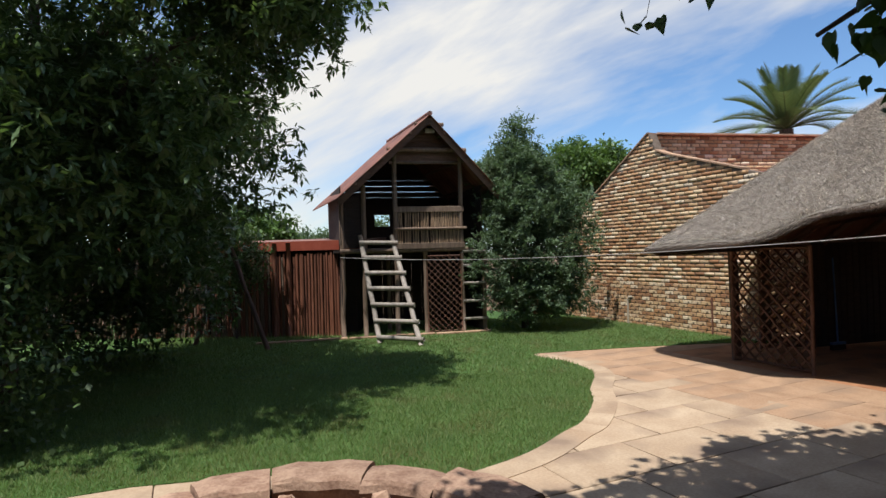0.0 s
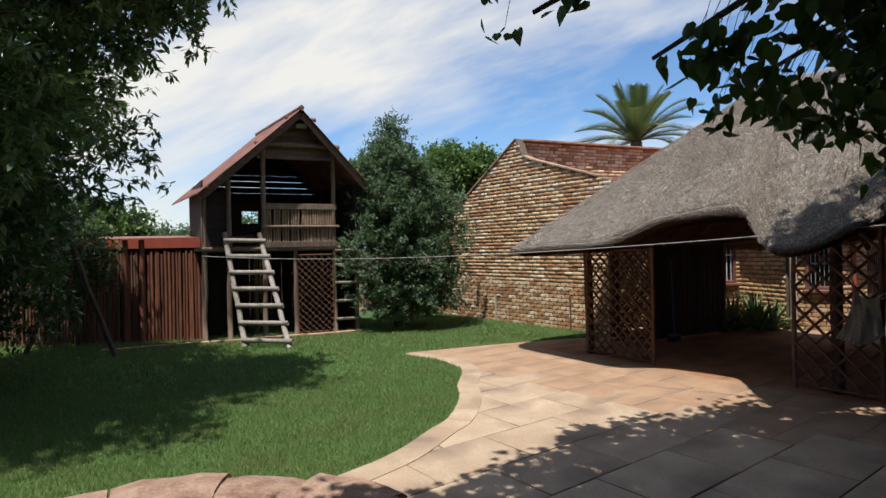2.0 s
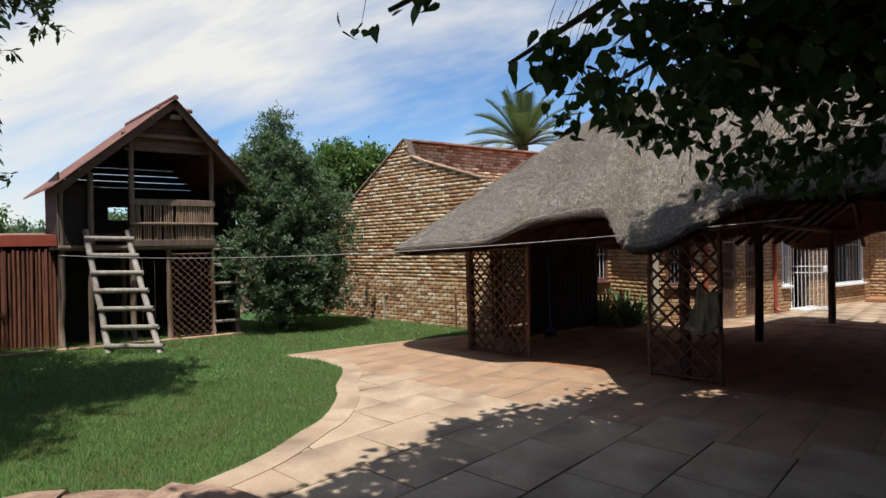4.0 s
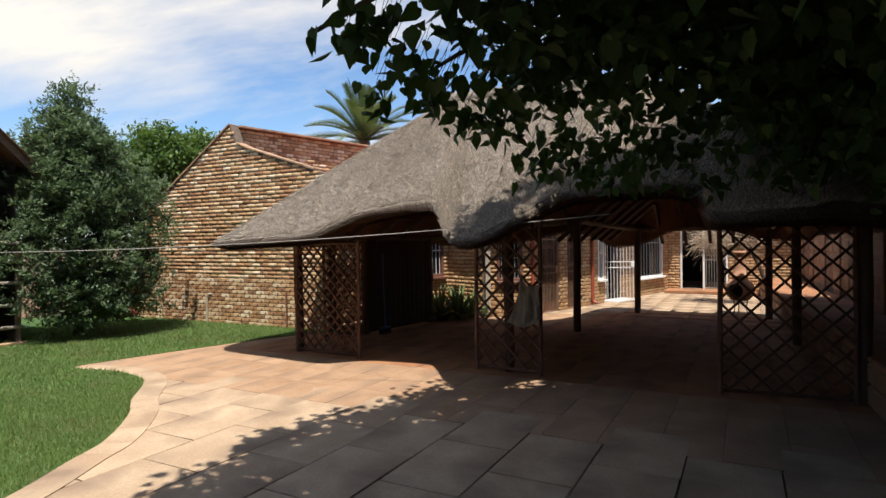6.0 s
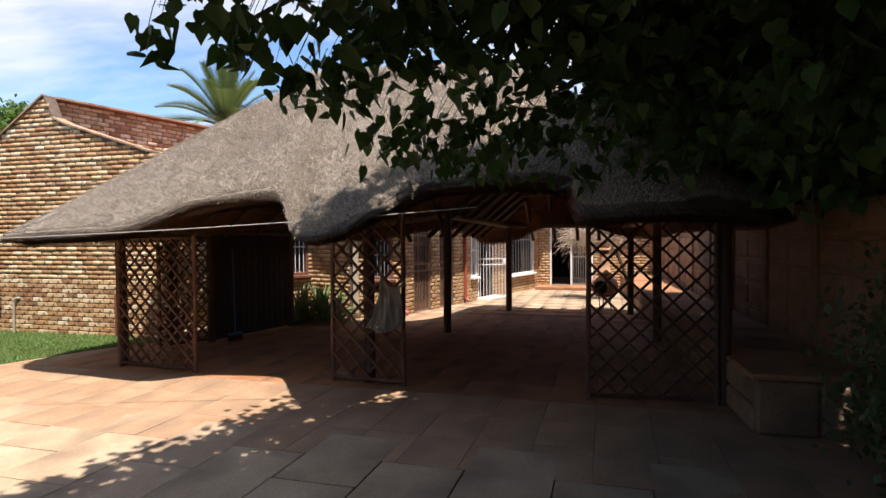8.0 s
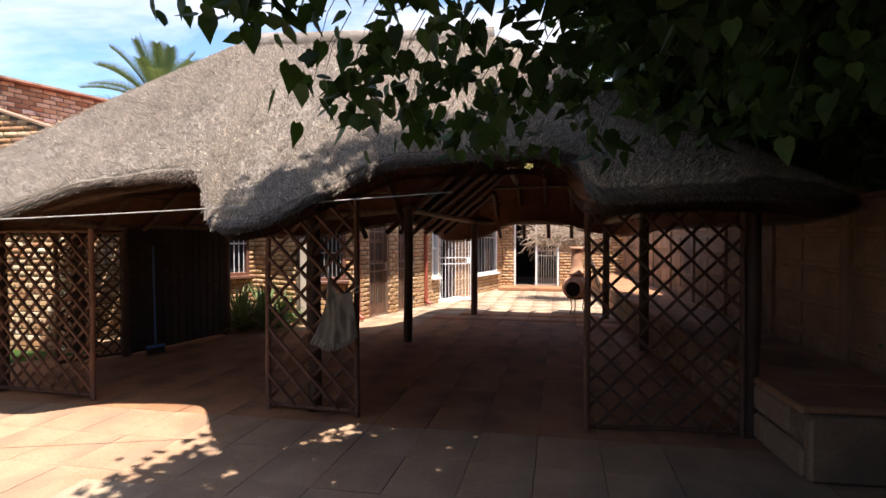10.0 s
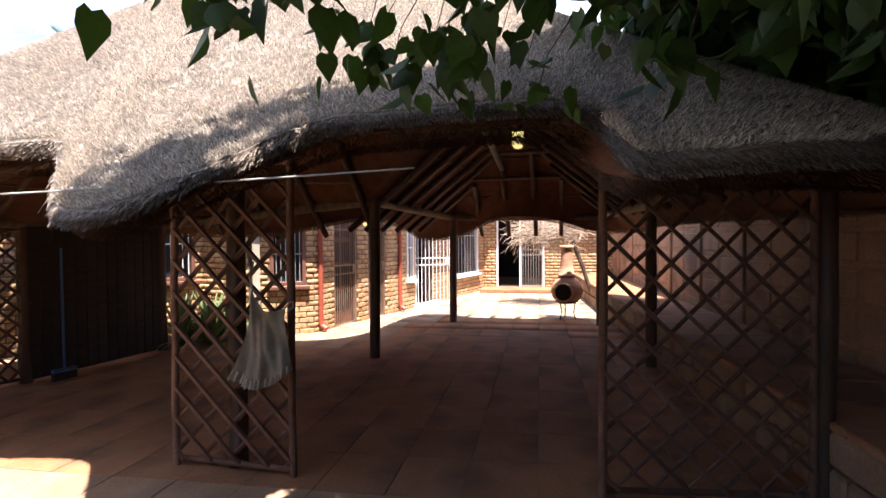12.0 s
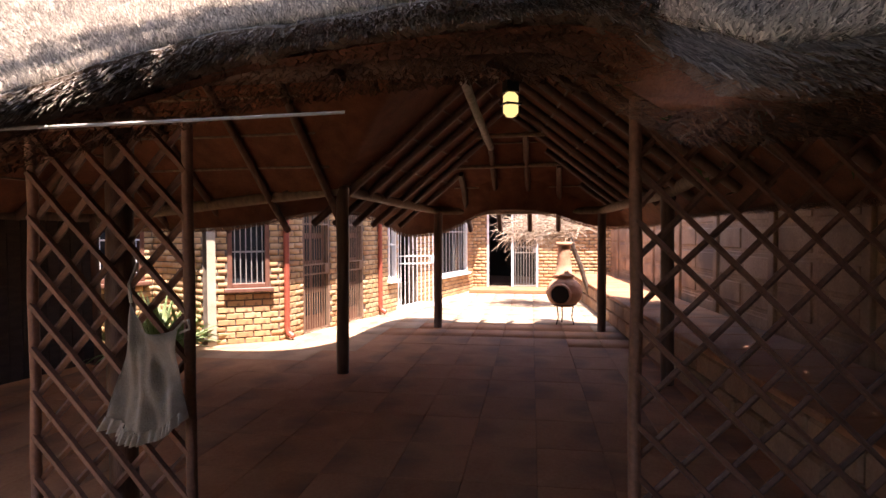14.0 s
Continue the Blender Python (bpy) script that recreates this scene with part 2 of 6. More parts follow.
M_STRAP = material("strap_leaf", (0.09, 0.14, 0.05), (0.28, 0.34, 0.17), 3.0, 0.4, 0.0, 20.0, vary=0.35, trans=((0.16, 0.26, 0.05), 0.25))
M_TWIG = material("dry_twig", (0.26, 0.19, 0.13), (0.42, 0.33, 0.25), 5.0, 0.9, 0.2, 30.0, vary=0.2)
M_GLOW = plain("lit_bulb_cover", (0.95, 0.80, 0.30), 0.4, 0.0, 0.3)
M_BLUE = plain("blue_plastic", (0.05, 0.12, 0.30), 0.4)
M_CURTAIN = material("yellow_curtain", (0.50, 0.38, 0.12), (0.65, 0.52, 0.2), 4.0, 0.9, 0.2)
M_GLASS = plain("window_glass", (0.03, 0.035, 0.04), 0.06)


# ---- geometry helpers ----
def base_of(ob):
    p = Vector((0, 0, 0))
    while ob is not None:
        p += ob.location
        ob = ob.parent
    return p


def part(name, bm, mat, parent=None, label="", smooth=False):
    """Links a bmesh, given in world metres, as one mesh under a thing or a part."""
    o = base_of(parent)
    if o.length > 0:
        bmesh.ops.translate(bm, vec=-o, verts=bm.verts)
    me = bpy.data.meshes.new(name)
    bm.to_mesh(me)
    bm.free()
    me.materials.append(mat)
    if smooth:
        me.shade_smooth()
    ob = new(name, me)
    ob.parent = parent
    return tagged(ob, label)


def thing(name, at, label, category, group="", kind=""):
    ob = new(name)
    ob.empty_display_size = 0.1
    ob.location = at
    return tagged(ob, label, category, group, kind)


def raw_mesh(name, verts, faces, mat, parent=None, smooth=False):
    """A large mesh from arrays: verts (n, 3), faces (m, k) with one k."""
    me = bpy.data.meshes.new(name)
    verts = np.asarray(verts, dtype=np.float32).reshape(-1, 3)
    if parent is not None:
        verts = verts - np.array(base_of(parent), dtype=np.float32)
    faces = np.asarray(faces, dtype=np.int32)
    m, k = faces.shape
    me.vertices.add(len(verts))
    me.vertices.foreach_set("co", verts.ravel())
    me.loops.add(m * k)
    me.loops.foreach_set("vertex_index", faces.ravel())
    me.polygons.add(m)
    me.polygons.foreach_set("loop_start", np.arange(0, m * k, k, dtype=np.int32))
    me.update(calc_edges=True)
    me.materials.append(mat)
    if smooth:
        me.shade_smooth()
    ob = new(name, me)
    ob.parent = parent
    return ob


def box(bm, c, size, rz=0.0, rx=0.0, ry=0.0, bevel=0.0):
    m = pose(*c, rx, ry, rz) @ Matrix.Diagonal((*size, 1))
    r = bmesh.ops.create_cube(bm, size=1.0, matrix=m)
    if bevel:
        edges = list({e for v in r["verts"] for e in v.link_edges})
        bmesh.ops.bevel(bm, geom=edges, offset=bevel, segments=1, affect="EDGES", profile=0.5)
    return bm


def tube(bm, pts, radii, n=8, caps=True, jitter=0.0, rnd=random):
    """A round bar through points; radii: one or one a point."""
    pts = [Vector(p) for p in pts]
    if not isinstance(radii, (list, tuple)):
        radii = [radii] * len(pts)
    rings = []
    for i, p in enumerate(pts):
        d = (pts[min(i + 1, len(pts) - 1)] - pts[max(i - 1, 0)]).normalized()
        if i == 0:
            s = d.cross(Vector((0, 0, 1)))
            s = s.normalized() if s.length > 1e-2 else Vector((1, 0, 0))
        s = (s - d * s.dot(d)).normalized()
        u = s.cross(d)
        rings.append([bm.verts.new(p + (s * math.cos(a) + u * math.sin(a)) * radii[i] * (1 + rnd.uniform(-jitter, jitter)))
                      for a in [2 * math.pi * k / n for k in range(n)]])
    for a, b in zip(rings, rings[1:]):
        for k in range(n):
            bm.faces.new((a[k], a[(k + 1) % n], b[(k + 1) % n], b[k]))
    if caps:
        bm.faces.new(rings[0])
        bm.faces.new(rings[-1][::-1])
    return bm


def pole(p, q, r, n=8, seg=5, crook=0.012, bm=None, rnd=random):
    """A natural wooden pole, not quite straight or round."""
    p, q = Vector(p), Vector(q)
    pts, rad = [], []
    for i in range(seg + 1):
        w = Vector((rnd.uniform(-1, 1), rnd.uniform(-1, 1), 0)) * crook if 0 < i < seg else Vector()
        pts.append(p.lerp(q, i / seg) + w)
        rad.append(r * rnd.uniform(0.95, 1.05))
    return tube(bm or bmesh.new(), pts, rad, n, jitter=0.025, rnd=rnd)


def prism(bm, poly, z0, z1):
    lo = [bm.verts.new((x, y, z0)) for x, y in poly]
    hi = [bm.verts.new((x, y, z1)) for x, y in poly]
    n = len(poly)
    for i in range(n):
        bm.faces.new((lo[i], lo[(i + 1) % n], hi[(i + 1) % n], hi[i]))
    bm.faces.new(hi)
    bm.faces.new(lo[::-1])
    return bm


def smooth_line(pts, per=6, closed=False):
    """Catmull-Rom through points of any dimension."""
    pts = [np.array(p, float) for p in pts]
    n = len(pts)
    out = []
    for i in range(n if closed else n - 1):
        if closed:
            a, b, c, d = pts[i - 1], pts[i], pts[(i + 1) % n], pts[(i + 2) % n]
        else:
            a, b, c, d = pts[max(i - 1, 0)], pts[i], pts[i + 1], pts[min(i + 2, n - 1)]
        for k in range(per):
            t = k / per
            out.append(0.5 * (2 * b + (c - a) * t + (2 * a - 5 * b + 4 * c - d) * t * t + (3 * b - a - 3 * c + d) * t ** 3))
    if not closed:
        out.append(pts[-1])
    return np.array(out)


def inside(poly, x, y):
    """Even-odd test for arrays x, y against a polygon."""
    poly = np.asarray(poly)
    res = np.zeros(np.shape(x), bool)
    for (x0, y0), (x1, y1) in zip(poly, np.roll(poly, -1, 0)):
        cross = (y0 > y) != (y1 > y)
        res ^= cross & (x < (x1 - x0) * (y - y0) / (y1 - y0 + 1e-12) + x0)
    return res


# ---- ground, lawn, paving ----
from mathutils.bvhtree import BVHTree
from mathutils.geometry import tessellate_polygon

F_DIR, D_DIR = Vector((0.414, -0.910, 0)), Vector((0.910, 0.414, 0))
LAWN_EDGE = [(0.05, 4.35), (0.63, 4.80), (1.07, 5.35), (1.33, 5.68), (1.62, 6.38), (1.74, 6.95), (1.98, 7.65), (2.02, 8.1), (1.84, 8.72), (1.52, 9.15),
             (1.47, 9.39), (1.75, 9.52), (3.0, 9.75), (4.0, 9.88), (4.95, 9.93), (5.9, 9.75)]
edge = smooth_line(LAWN_EDGE, 5)
lawn_poly = [tuple(p) for p in edge] + [(5.35, 10.5), (3.2, 15.1), (3.0, 16.5), (-9.0, 16.5), (-9.0, 2.0), (-4.2, 3.4), (-2.9, 4.15), (-2.4, 4.35), (-1.6, 4.5), (-0.8, 4.5)]

bm = bmesh.new()
n = 24
ring = [bm.verts.new((math.cos(a) * 900, math.sin(a) * 900, -0.06)) for a in [2 * math.pi * k / n for k in range(n)]]
bm.faces.new(ring)
ground = tagged(part("ground", bm, M_DIRT), "bare reddish soil ground under the garden", "ground", kind="structure")

bm = bmesh.new()
lv = [bm.verts.new((x, y, 0.008)) for x, y in lawn_poly]
for tri in tessellate_polygon([[Vector((x, y, 0)) for x, y in lawn_poly]]):
    bm.faces.new([lv[k] for k in tri])
lo_v = [bm.verts.new((x, y, -0.05)) for x, y in lawn_poly]
for k in range(len(lv)):
    bm.faces.new((lo_v[k], lo_v[(k + 1) % len(lv)], lv[(k + 1) % len(lv)], lv[k]))
bmesh.ops.recalc_face_normals(bm, faces=bm.faces[:])
lawn = tagged(part("lawn", bm, M_TURF), "mown green lawn with a curved edge", "lawn", kind="structure")

rs = np.random.RandomState(5)


def blades(count, x0, x1, y0, y1, h0, h1, w):
    x, y = rs.uniform(x0, x1, count), rs.uniform(y0, y1, count)
    keep = inside(lawn_poly, x, y)
    x, y = x[keep], y[keep]
    m = len(x)
    a, lean, ld = rs.uniform(0, 6.28, m), rs.uniform(0.2, 0.9, m), rs.uniform(0, 6.28, m)
    h = rs.uniform(h0, h1, m)
    z0 = np.full(m, 0.004)
    dx, dy = np.cos(a) * w / 2, np.sin(a) * w / 2
    p1 = np.stack([x - dx, y - dy, z0], 1)
    p2 = np.stack([x + dx, y + dy, z0], 1)
    p3 = np.stack([x + np.cos(ld) * h * lean, y + np.sin(ld) * h * lean, z0 + h], 1)
    return np.stack([p1, p2, p3], 1).reshape(-1, 3)


v = np.concatenate([blades(190000, -5.0, 2.2, 3.8, 8.0, 0.02, 0.05, 0.006), blades(130000, -6.0, 5.5, 8.0, 14.5, 0.025, 0.055, 0.011), blades(5000, -2.6, 2.2, 4.2, 6.6, 0.04, 0.08, 0.007)])
grass = raw_mesh("grass", v, np.arange(len(v)).reshape(-1, 3), M_BLADE)
tagged(grass, "short green lawn grass blades", "grass", kind="stuff")

# mortar bed of the terrace, and the border band along the lawn
bm = bmesh.new()
box(bm, (8.0, 3.0, -0.05), (30.0, 26.0, 0.06))
terrace = tagged(part("terrace_bed", bm, M_JOINT), "dark mortar bed between terrace slabs", "terrace", kind="structure")

# the curved low ring of stones round the fire pit
RC, R_OUT, R_IN, R_TOP = Vector((-0.84, 2.52, 0)), 1.77, 1.38, 0.17
pit = thing("fire_pit", RC, "low round fire pit walled with rough reddish stones", "fire pit")
bm = bmesh.new()
bmesh.ops.create_circle(bm, cap_ends=True, segments=40, radius=R_IN + 0.05, matrix=Matrix.Translation(RC + Vector((0, 0, 0.02))))
part("pit_floor", bm, M_DIRT, pit, "dark sooty soil pit floor")
rr = random.Random(3)
a = 0.0
while a < 2 * math.pi - 0.05:
    da = min(rr.uniform(0.22, 0.46), 2 * math.pi - a)
    bm = bmesh.new()
    cols = 5
    rows_ = []
    o, i_, t = R_OUT + rr.uniform(-0.05, 0.05), R_IN + rr.uniform(-0.07, 0.05), R_TOP + rr.uniform(-0.02, 0.03)
    for k in range(cols):
        w = a + 0.004 + (da - 0.008) * k / (cols - 1)
        e = 0.008 if k in (0, cols - 1) else 0.0
        d = Vector((math.cos(w), math.sin(w), 0))
        jz, jr = rr.uniform(-0.012, 0.012), rr.uniform(-0.02, 0.02)
        prof = [(i_ + 0.03 + jr, 0.02), (i_ + jr, t * 0.6), (i_ + 0.015 + e + jr, t - 0.02 - e), (i_ + 0.05 + e, t + jz - e), ((i_ + o) / 2, t + 0.012 + jz - e), (o - 0.05 - e, t + jz - e), (o - e - jr, t - 0.03 - e), (o - jr, 0.0)]
        rows_.append([bm.verts.new(RC + d * r + Vector((0, 0, z))) for r, z in prof])
    for p, q in zip(rows_, rows_[1:]):
        for k in range(len(p) - 1):
            bm.faces.new((p[k], p[k + 1], q[k + 1], q[k]))
    bm.faces.new(rows_[0][::-1])
    bm.faces.new(rows_[-1])
    bmesh.ops.recalc_face_normals(bm, faces=bm.faces[:])
    part("stone", bm, M_RINGSTONE, pit, smooth=False)
    a += da
for k in range(26):
    w = rr.uniform(0.3, 2.9)
    d = RC + Vector((math.cos(w), math.sin(w), 0)) * rr.uniform(R_IN - 0.22, R_IN - 0.02)
    bm = bmesh.new()
    bmesh.ops.create_icosphere(bm, subdivisions=1, radius=rr.uniform(0.06, 0.12), matrix=pose(d.x, d.y, 0.05, rr.uniform(0, 90), rr.uniform(0, 90), 0) @ Matrix.Diagonal((1.2, 0.9, 0.7, 1)))
    for q in bm.verts:
        q.co += Vector((rr.uniform(-1, 1), rr.uniform(-1, 1), rr.uniform(-1, 1))) * 0.012
    part("stone", bm, M_RINGSTONE, pit)


# ---- brick walls ----
def brick_boxes(rows_of):
    """rows_of: (origin, along, out, length, height) for each brick; five faces a brick."""
    vs, fs = [], []
    for k, (o, u, w, ln, h) in enumerate(rows_of):
        z = Vector((0, 0, h))
        a, b = o, o + u * ln
        e = u * 0.006 + Vector((0, 0, 0.006))
        f = u * -0.006 + Vector((0, 0, 0.006))
        zz = Vector((0, 0, -0.006))
        vs += [a, b, b + z, a + z, a + w + e, b + w + f, b + w + z + zz - u * 0.006, a + w + z + zz + u * 0.006]
        i = 8 * k
        fs += [(i + 4, i + 5, i + 6, i + 7), (i, i + 1, i + 5, i + 4), (i + 1, i + 2, i + 6, i + 5), (i + 2, i + 3, i + 7, i + 6), (i + 3, i, i + 4, i + 7)]
    return vs, fs


def brick_wall(name, a, b, top, mat, label, openings=(), thick=0.22, course=0.088, ln=0.235, joint=0.011, z0=0.0, singles=0, sag=None, seed=1, core_poly=None):
    """A wall from a to b whose bricks stand proud of dark mortar on the right-hand side of a to b. top: a height, or a function of the way along.
    openings: (u0, u1, z0, z1)."""
    a, b = Vector((*a, 0)), Vector((*b, 0))
    u = (b - a).normalized()
    w = Vector((u.y, -u.x, 0))
    length = (b - a).length
    rnd = random.Random(seed)
    topf = top if callable(top) else (lambda s: top)
    bm = bmesh.new()
    cuts = sorted({0.0, length, *[s for o in openings for s in o[:2] if 0 < s < length], *(core_poly or [])})
    for s0, s1 in zip(cuts, cuts[1:]):
        mid = (s0 + s1) / 2
        spans = [(z0 - 0.05, None)]
        for o in openings:
            if o[0] <= mid <= o[1]:
                spans = [(z0 - 0.05, o[2]), (o[3], None)]
        for lo, hi in spans:
            h0, h1 = (topf(s0 + 1e-4), topf(s1 - 1e-4)) if hi is None else (hi, hi)
            if min(h0, h1) <= lo + 0.01:
                continue
            q = [a + u * s0, a + u * s1]
            quad = [(q[0], lo), (q[1], lo), (q[1], h1), (q[0], h0)]
            fr = [bm.verts.new(p + Vector((0, 0, z))) for p, z in quad]
            bk = [bm.verts.new(p - w * thick + Vector((0, 0, z))) for p, z in quad]
            bm.faces.new(fr)
            bm.faces.new(bk[::-1])
            for k in range(4):
                bm.faces.new((fr[k], bk[k], bk[(k + 1) % 4], fr[(k + 1) % 4]))
    bmesh.ops.recalc_face_normals(bm, faces=bm.faces[:])
    wall = tagged(part(name, bm, M_MORTAR), label, "wall", kind="structure")
    out = []
    r = 0
    z = z0
    hmax = max(topf(length * k / 40) for k in range(41))
    while z < hmax + (0.6 if sag else 0):
        s = -rnd.uniform(0, 0.02) - (ln / 2 if r % 2 else 0)
        while s < length:
            s0, s1 = max(s, 0.0), min(s + ln - joint, length)
            zz = z + (sag(s0, z) if sag else 0)
            h = course - joint
            mid = (s0 + s1) / 2
            ok = s1 - s0 > 0.04 and zz + h * 0.6 < topf(mid) and zz > z0 - 0.05
            for o in openings:
                if o[2] - 0.03 < zz + h / 2 < o[3] + 0.03 and s1 > o[0] + 0.01 and s0 < o[1] - 0.01:
                    if s0 < o[0] - 0.05:
                        s1 = o[0]
                    elif s1 > o[1] + 0.05:
                        s0 = o[1]
                    else:
                        ok = False
            if ok:
                out.append((a + u * s0 + Vector((0, 0, zz)), u, w * rnd.uniform(0.006, 0.02), s1 - s0 - rnd.uniform(0, 0.008), h - rnd.uniform(0, 0.007)))
            s += ln
        z += course
        r += 1
    # the courses passed nearest are bricks of their own, the rest is joined
    full = [q for q in out if abs(q[3] - (ln - joint)) < 0.009]
    chosen = full[:singles]
    ids = {id(q) for q in chosen}
    rest = [q for q in out if id(q) not in ids]
    vs, fs = brick_boxes(rest)
    field = raw_mesh("brickwork", [tuple(p) for p in vs], fs, mat, wall)
    tagged(field, kind="stuff")
    if chosen:
        vs, fs = brick_boxes([(Vector(), Vector((1, 0, 0)), Vector((0, -0.014, 0)), ln - joint - 0.004, course - joint - 0.003)])
        me = bpy.data.meshes.new("brick")
        me.from_pydata([tuple(p) for p in vs], [], fs)
        me.materials.append(mat)
        ang = math.atan2(u.y, u.x)
        for o, _, ww, _, _ in chosen:
            ob = new("brick", me)
            ob.parent = wall
            ob.matrix_basis = Matrix.Translation(o + ww * 0.3) @ Matrix.Rotation(ang, 4, "Z")
    return wall


def along(a, b, s, out=0.0, z=0.0):
    """A point s metres along a to b, out metres off its right-hand side."""
    a, b = Vector((*a, 0)), Vector((*b, 0))
    u = (b - a).normalized()
    return a + u * s + Vector((u.y, -u.x, 0)) * out + Vector((0, 0, z))


# the big gable wall beside the lawn
G0, G1 = (3.23, 15.06), (5.56, 9.97)


def gable_top(s):
    pts = [(0.0, 2.15), (0.75, 2.62), (3.09, 4.12), (3.3, 3.68), (5.27, 3.05), (6.8, 2.6)]
    for (s0, h0), (s1, h1) in zip(pts, pts[1:]):
        if s <= s1:
            return h0 + (h1 - h0) * (s - s0) / (s1 - s0)
    return pts[-1][1]


wall_gable = brick_wall("wall_gable", G0, G1, gable_top, M_BRICK, "tall gable wall of mottled orange and cream face brick", course=0.080, ln=0.222, singles=300, core_poly=[0.75, 3.09, 3.3, 5.27], seed=4)
# coping along the rakes
for s0, s1, nm in ((0.0, 3.09, "coping"), (3.28, 5.3, "coping")):
    bm = bmesh.new()
    k = int((s1 - s0) / 0.24)
    for i in range(k):
        q0, q1 = s0 + (s1 - s0) * i / k, s0 + (s1 - s0) * (i + 0.96) / k
        h0, h1 = (gable_top(q0 + 0.001), gable_top(q1 - 0.001))
        p0, p1 = along(G0, G1, q0, 0.04, h0 + 0.01), along(G0, G1, q1, 0.04, h1 + 0.01)
        w = (along(G0, G1, 0, -0.27) - along(G0, G1, 0, 0.0))
        up = Vector((0, 0, 0.03))
        vs = [bm.verts.new(p) for p in (p0, p1, p1 + w, p0 + w, p0 + up, p1 + up, p1 + w + up, p0 + w + up)]
        for f in ((0, 1, 5, 4), (1, 2, 6, 5), (2, 3, 7, 6), (3, 0, 4, 7), (4, 5, 6, 7), (3, 2, 1, 0)):
            bm.faces.new([vs[j] for j in f])
    part(nm, bm, M_COPING, wall_gable, "brick coping along the gable")
# parapet wall behind, running back from the peak, and the tiled roof between
PB0 = along(G0, G1, 3.0, -0.25)
PB1 = PB0 + Vector((6.2, 1.1, 0))
brick_wall("wall_parapet", (PB0.x, PB0.y), (PB1.x, PB1.y), lambda s: 4.12 + 0.0 * s, M_BRICK, "high brick parapet behind the tiled roof", seed=8, z0=2.6, course=0.080, ln=0.222)
bm = bmesh.new()
box(bm, ((PB0.x + PB1.x) / 2, (PB0.y + PB1.y) / 2, 4.14), ((PB1 - PB0).length, 0.30, 0.035), math.degrees(math.atan2(PB1.y - PB0.y, PB1.x - PB0.x)))
tagged(part("trim_parapet", bm, M_COPING), "brick coping on the parapet", "coping", kind="structure")
roof_t = thing("tiled_roof", along(G0, G1, 4.3, -0.3, 3.3), "red tiled roof slope behind the gable wall", "roof", kind="structure")
bm = bmesh.new()
for i in range(16):
    for j in range(12):
        s = 3.35 + i * 0.16
        p = along(G0, G1, s, -0.25 - j * 0.30, gable_top(min(s, 5.25)) - 0.24 + (0.015 if j % 2 else 0))
        box(bm, (p.x, p.y, p.z), (0.145, 0.31, 0.035), math.degrees(math.atan2(G1[1] - G0[1], G1[0] - G0[0])), 0, 14)
part("roof_tiles", bm, M_TILE, roof_t)
# garden pipes at the wall foot
tap = thing("standpipe", along(G0, G1, 2.37, 0.06), "pale plastic standpipe against the brick wall", "pipe")
p0 = along(G0, G1, 2.37, 0.05)
part("pipe", tube(bmesh.new(), [p0, p0 + Vector((0, 0, 0.55)), along(G0, G1, 2.42, 0.04, 0.61), along(G0, G1, 2.47, 0.0, 0.61)], 0.022), M_PLASTER, tap)
tap2 = thing("rusty_pipe", along(G0, G1, 4.6, 0.06), "thin dark rusty pipe against the brick wall", "pipe")
p0 = along(G0, G1, 4.6, 0.05)
part("pipe", tube(bmesh.new(), [p0, p0 + Vector((0, 0, 0.72))], 0.018), M_BROWN, tap2)

# ---- the house round the courtyard ----
HR0, HR1 = (5.2, 11.2), (9.12, 10.75)
HA, HB, HC = (9.10, 9.48), (9.87, 8.95), (17.65, 10.27)
HD = (20.0, 4.8)
EAVE = 2.45


def sub(a, b, p):
    """How far along a to b the point p lies."""
    u = (Vector(b) - Vector(a)).normalized()
    return (Vector(p) - Vector(a)).dot(u)


w_open = (3.05, 3.75, 0.85, 1.95)
brick_wall("wall_recess", HR0, HR1, EAVE, M_BRICK_TAN, "tan brick house wall behind the planting bed", openings=[w_open], seed=11)
w1 = (0.24, 0.80, 0.78, 1.98)
brick_wall("wall_bay", HA, HB, EAVE, M_BRICK_TAN, "tan brick bay wall with a barred window", openings=[w1], singles=120, seed=12)
d1, d2 = (sub(HB, HC, (10.40, 9.03)), sub(HB, HC, (11.10, 9.15)), -0.06, 2.03), (sub(HB, HC, (11.48, 9.21)), sub(HB, HC, (12.12, 9.31)), -0.06, 2.03)
d3 = (sub(HB, HC, (13.42, 9.52)), sub(HB, HC, (14.25, 9.66)), 0.02, 2.03)
w2 = (sub(HB, HC, (13.02, 9.46)), sub(HB, HC, (13.34, 9.5)), 0.62, 2.0)
w3 = (sub(HB, HC, (15.3, 9.86)), sub(HB, HC, (17.2, 10.15)), 0.52, 2.0)
brick_wall("wall_house", HB, HC, EAVE, M_BRICK_TAN, "tan face brick house wall with barred doors", openings=[d1, d2, w2, d3, w3], singles=180, seed=13)
d4 = (0.40, 1.72, 0.10, 2.05)
brick_wall("wall_back", HC, HD, EAVE, M_BRICK_TAN, "tan brick wall closing the courtyard", openings=[d4], seed=14)
brick_wall("wall_return", (9.06, 10.74), (9.06, 9.56), EAVE, M_BRICK_TAN, "tan brick return wall of the bay", seed=15)
bm = bmesh.new()
box(bm, (*along(HA, HB, 0.03, 0.02)[:2], EAVE / 2), (0.11, 0.13, EAVE), -34.5)
tagged(part("trim_pilaster", bm, M_PLASTER), "pale plaster pilaster at the bay corner", "pilaster", kind="structure")
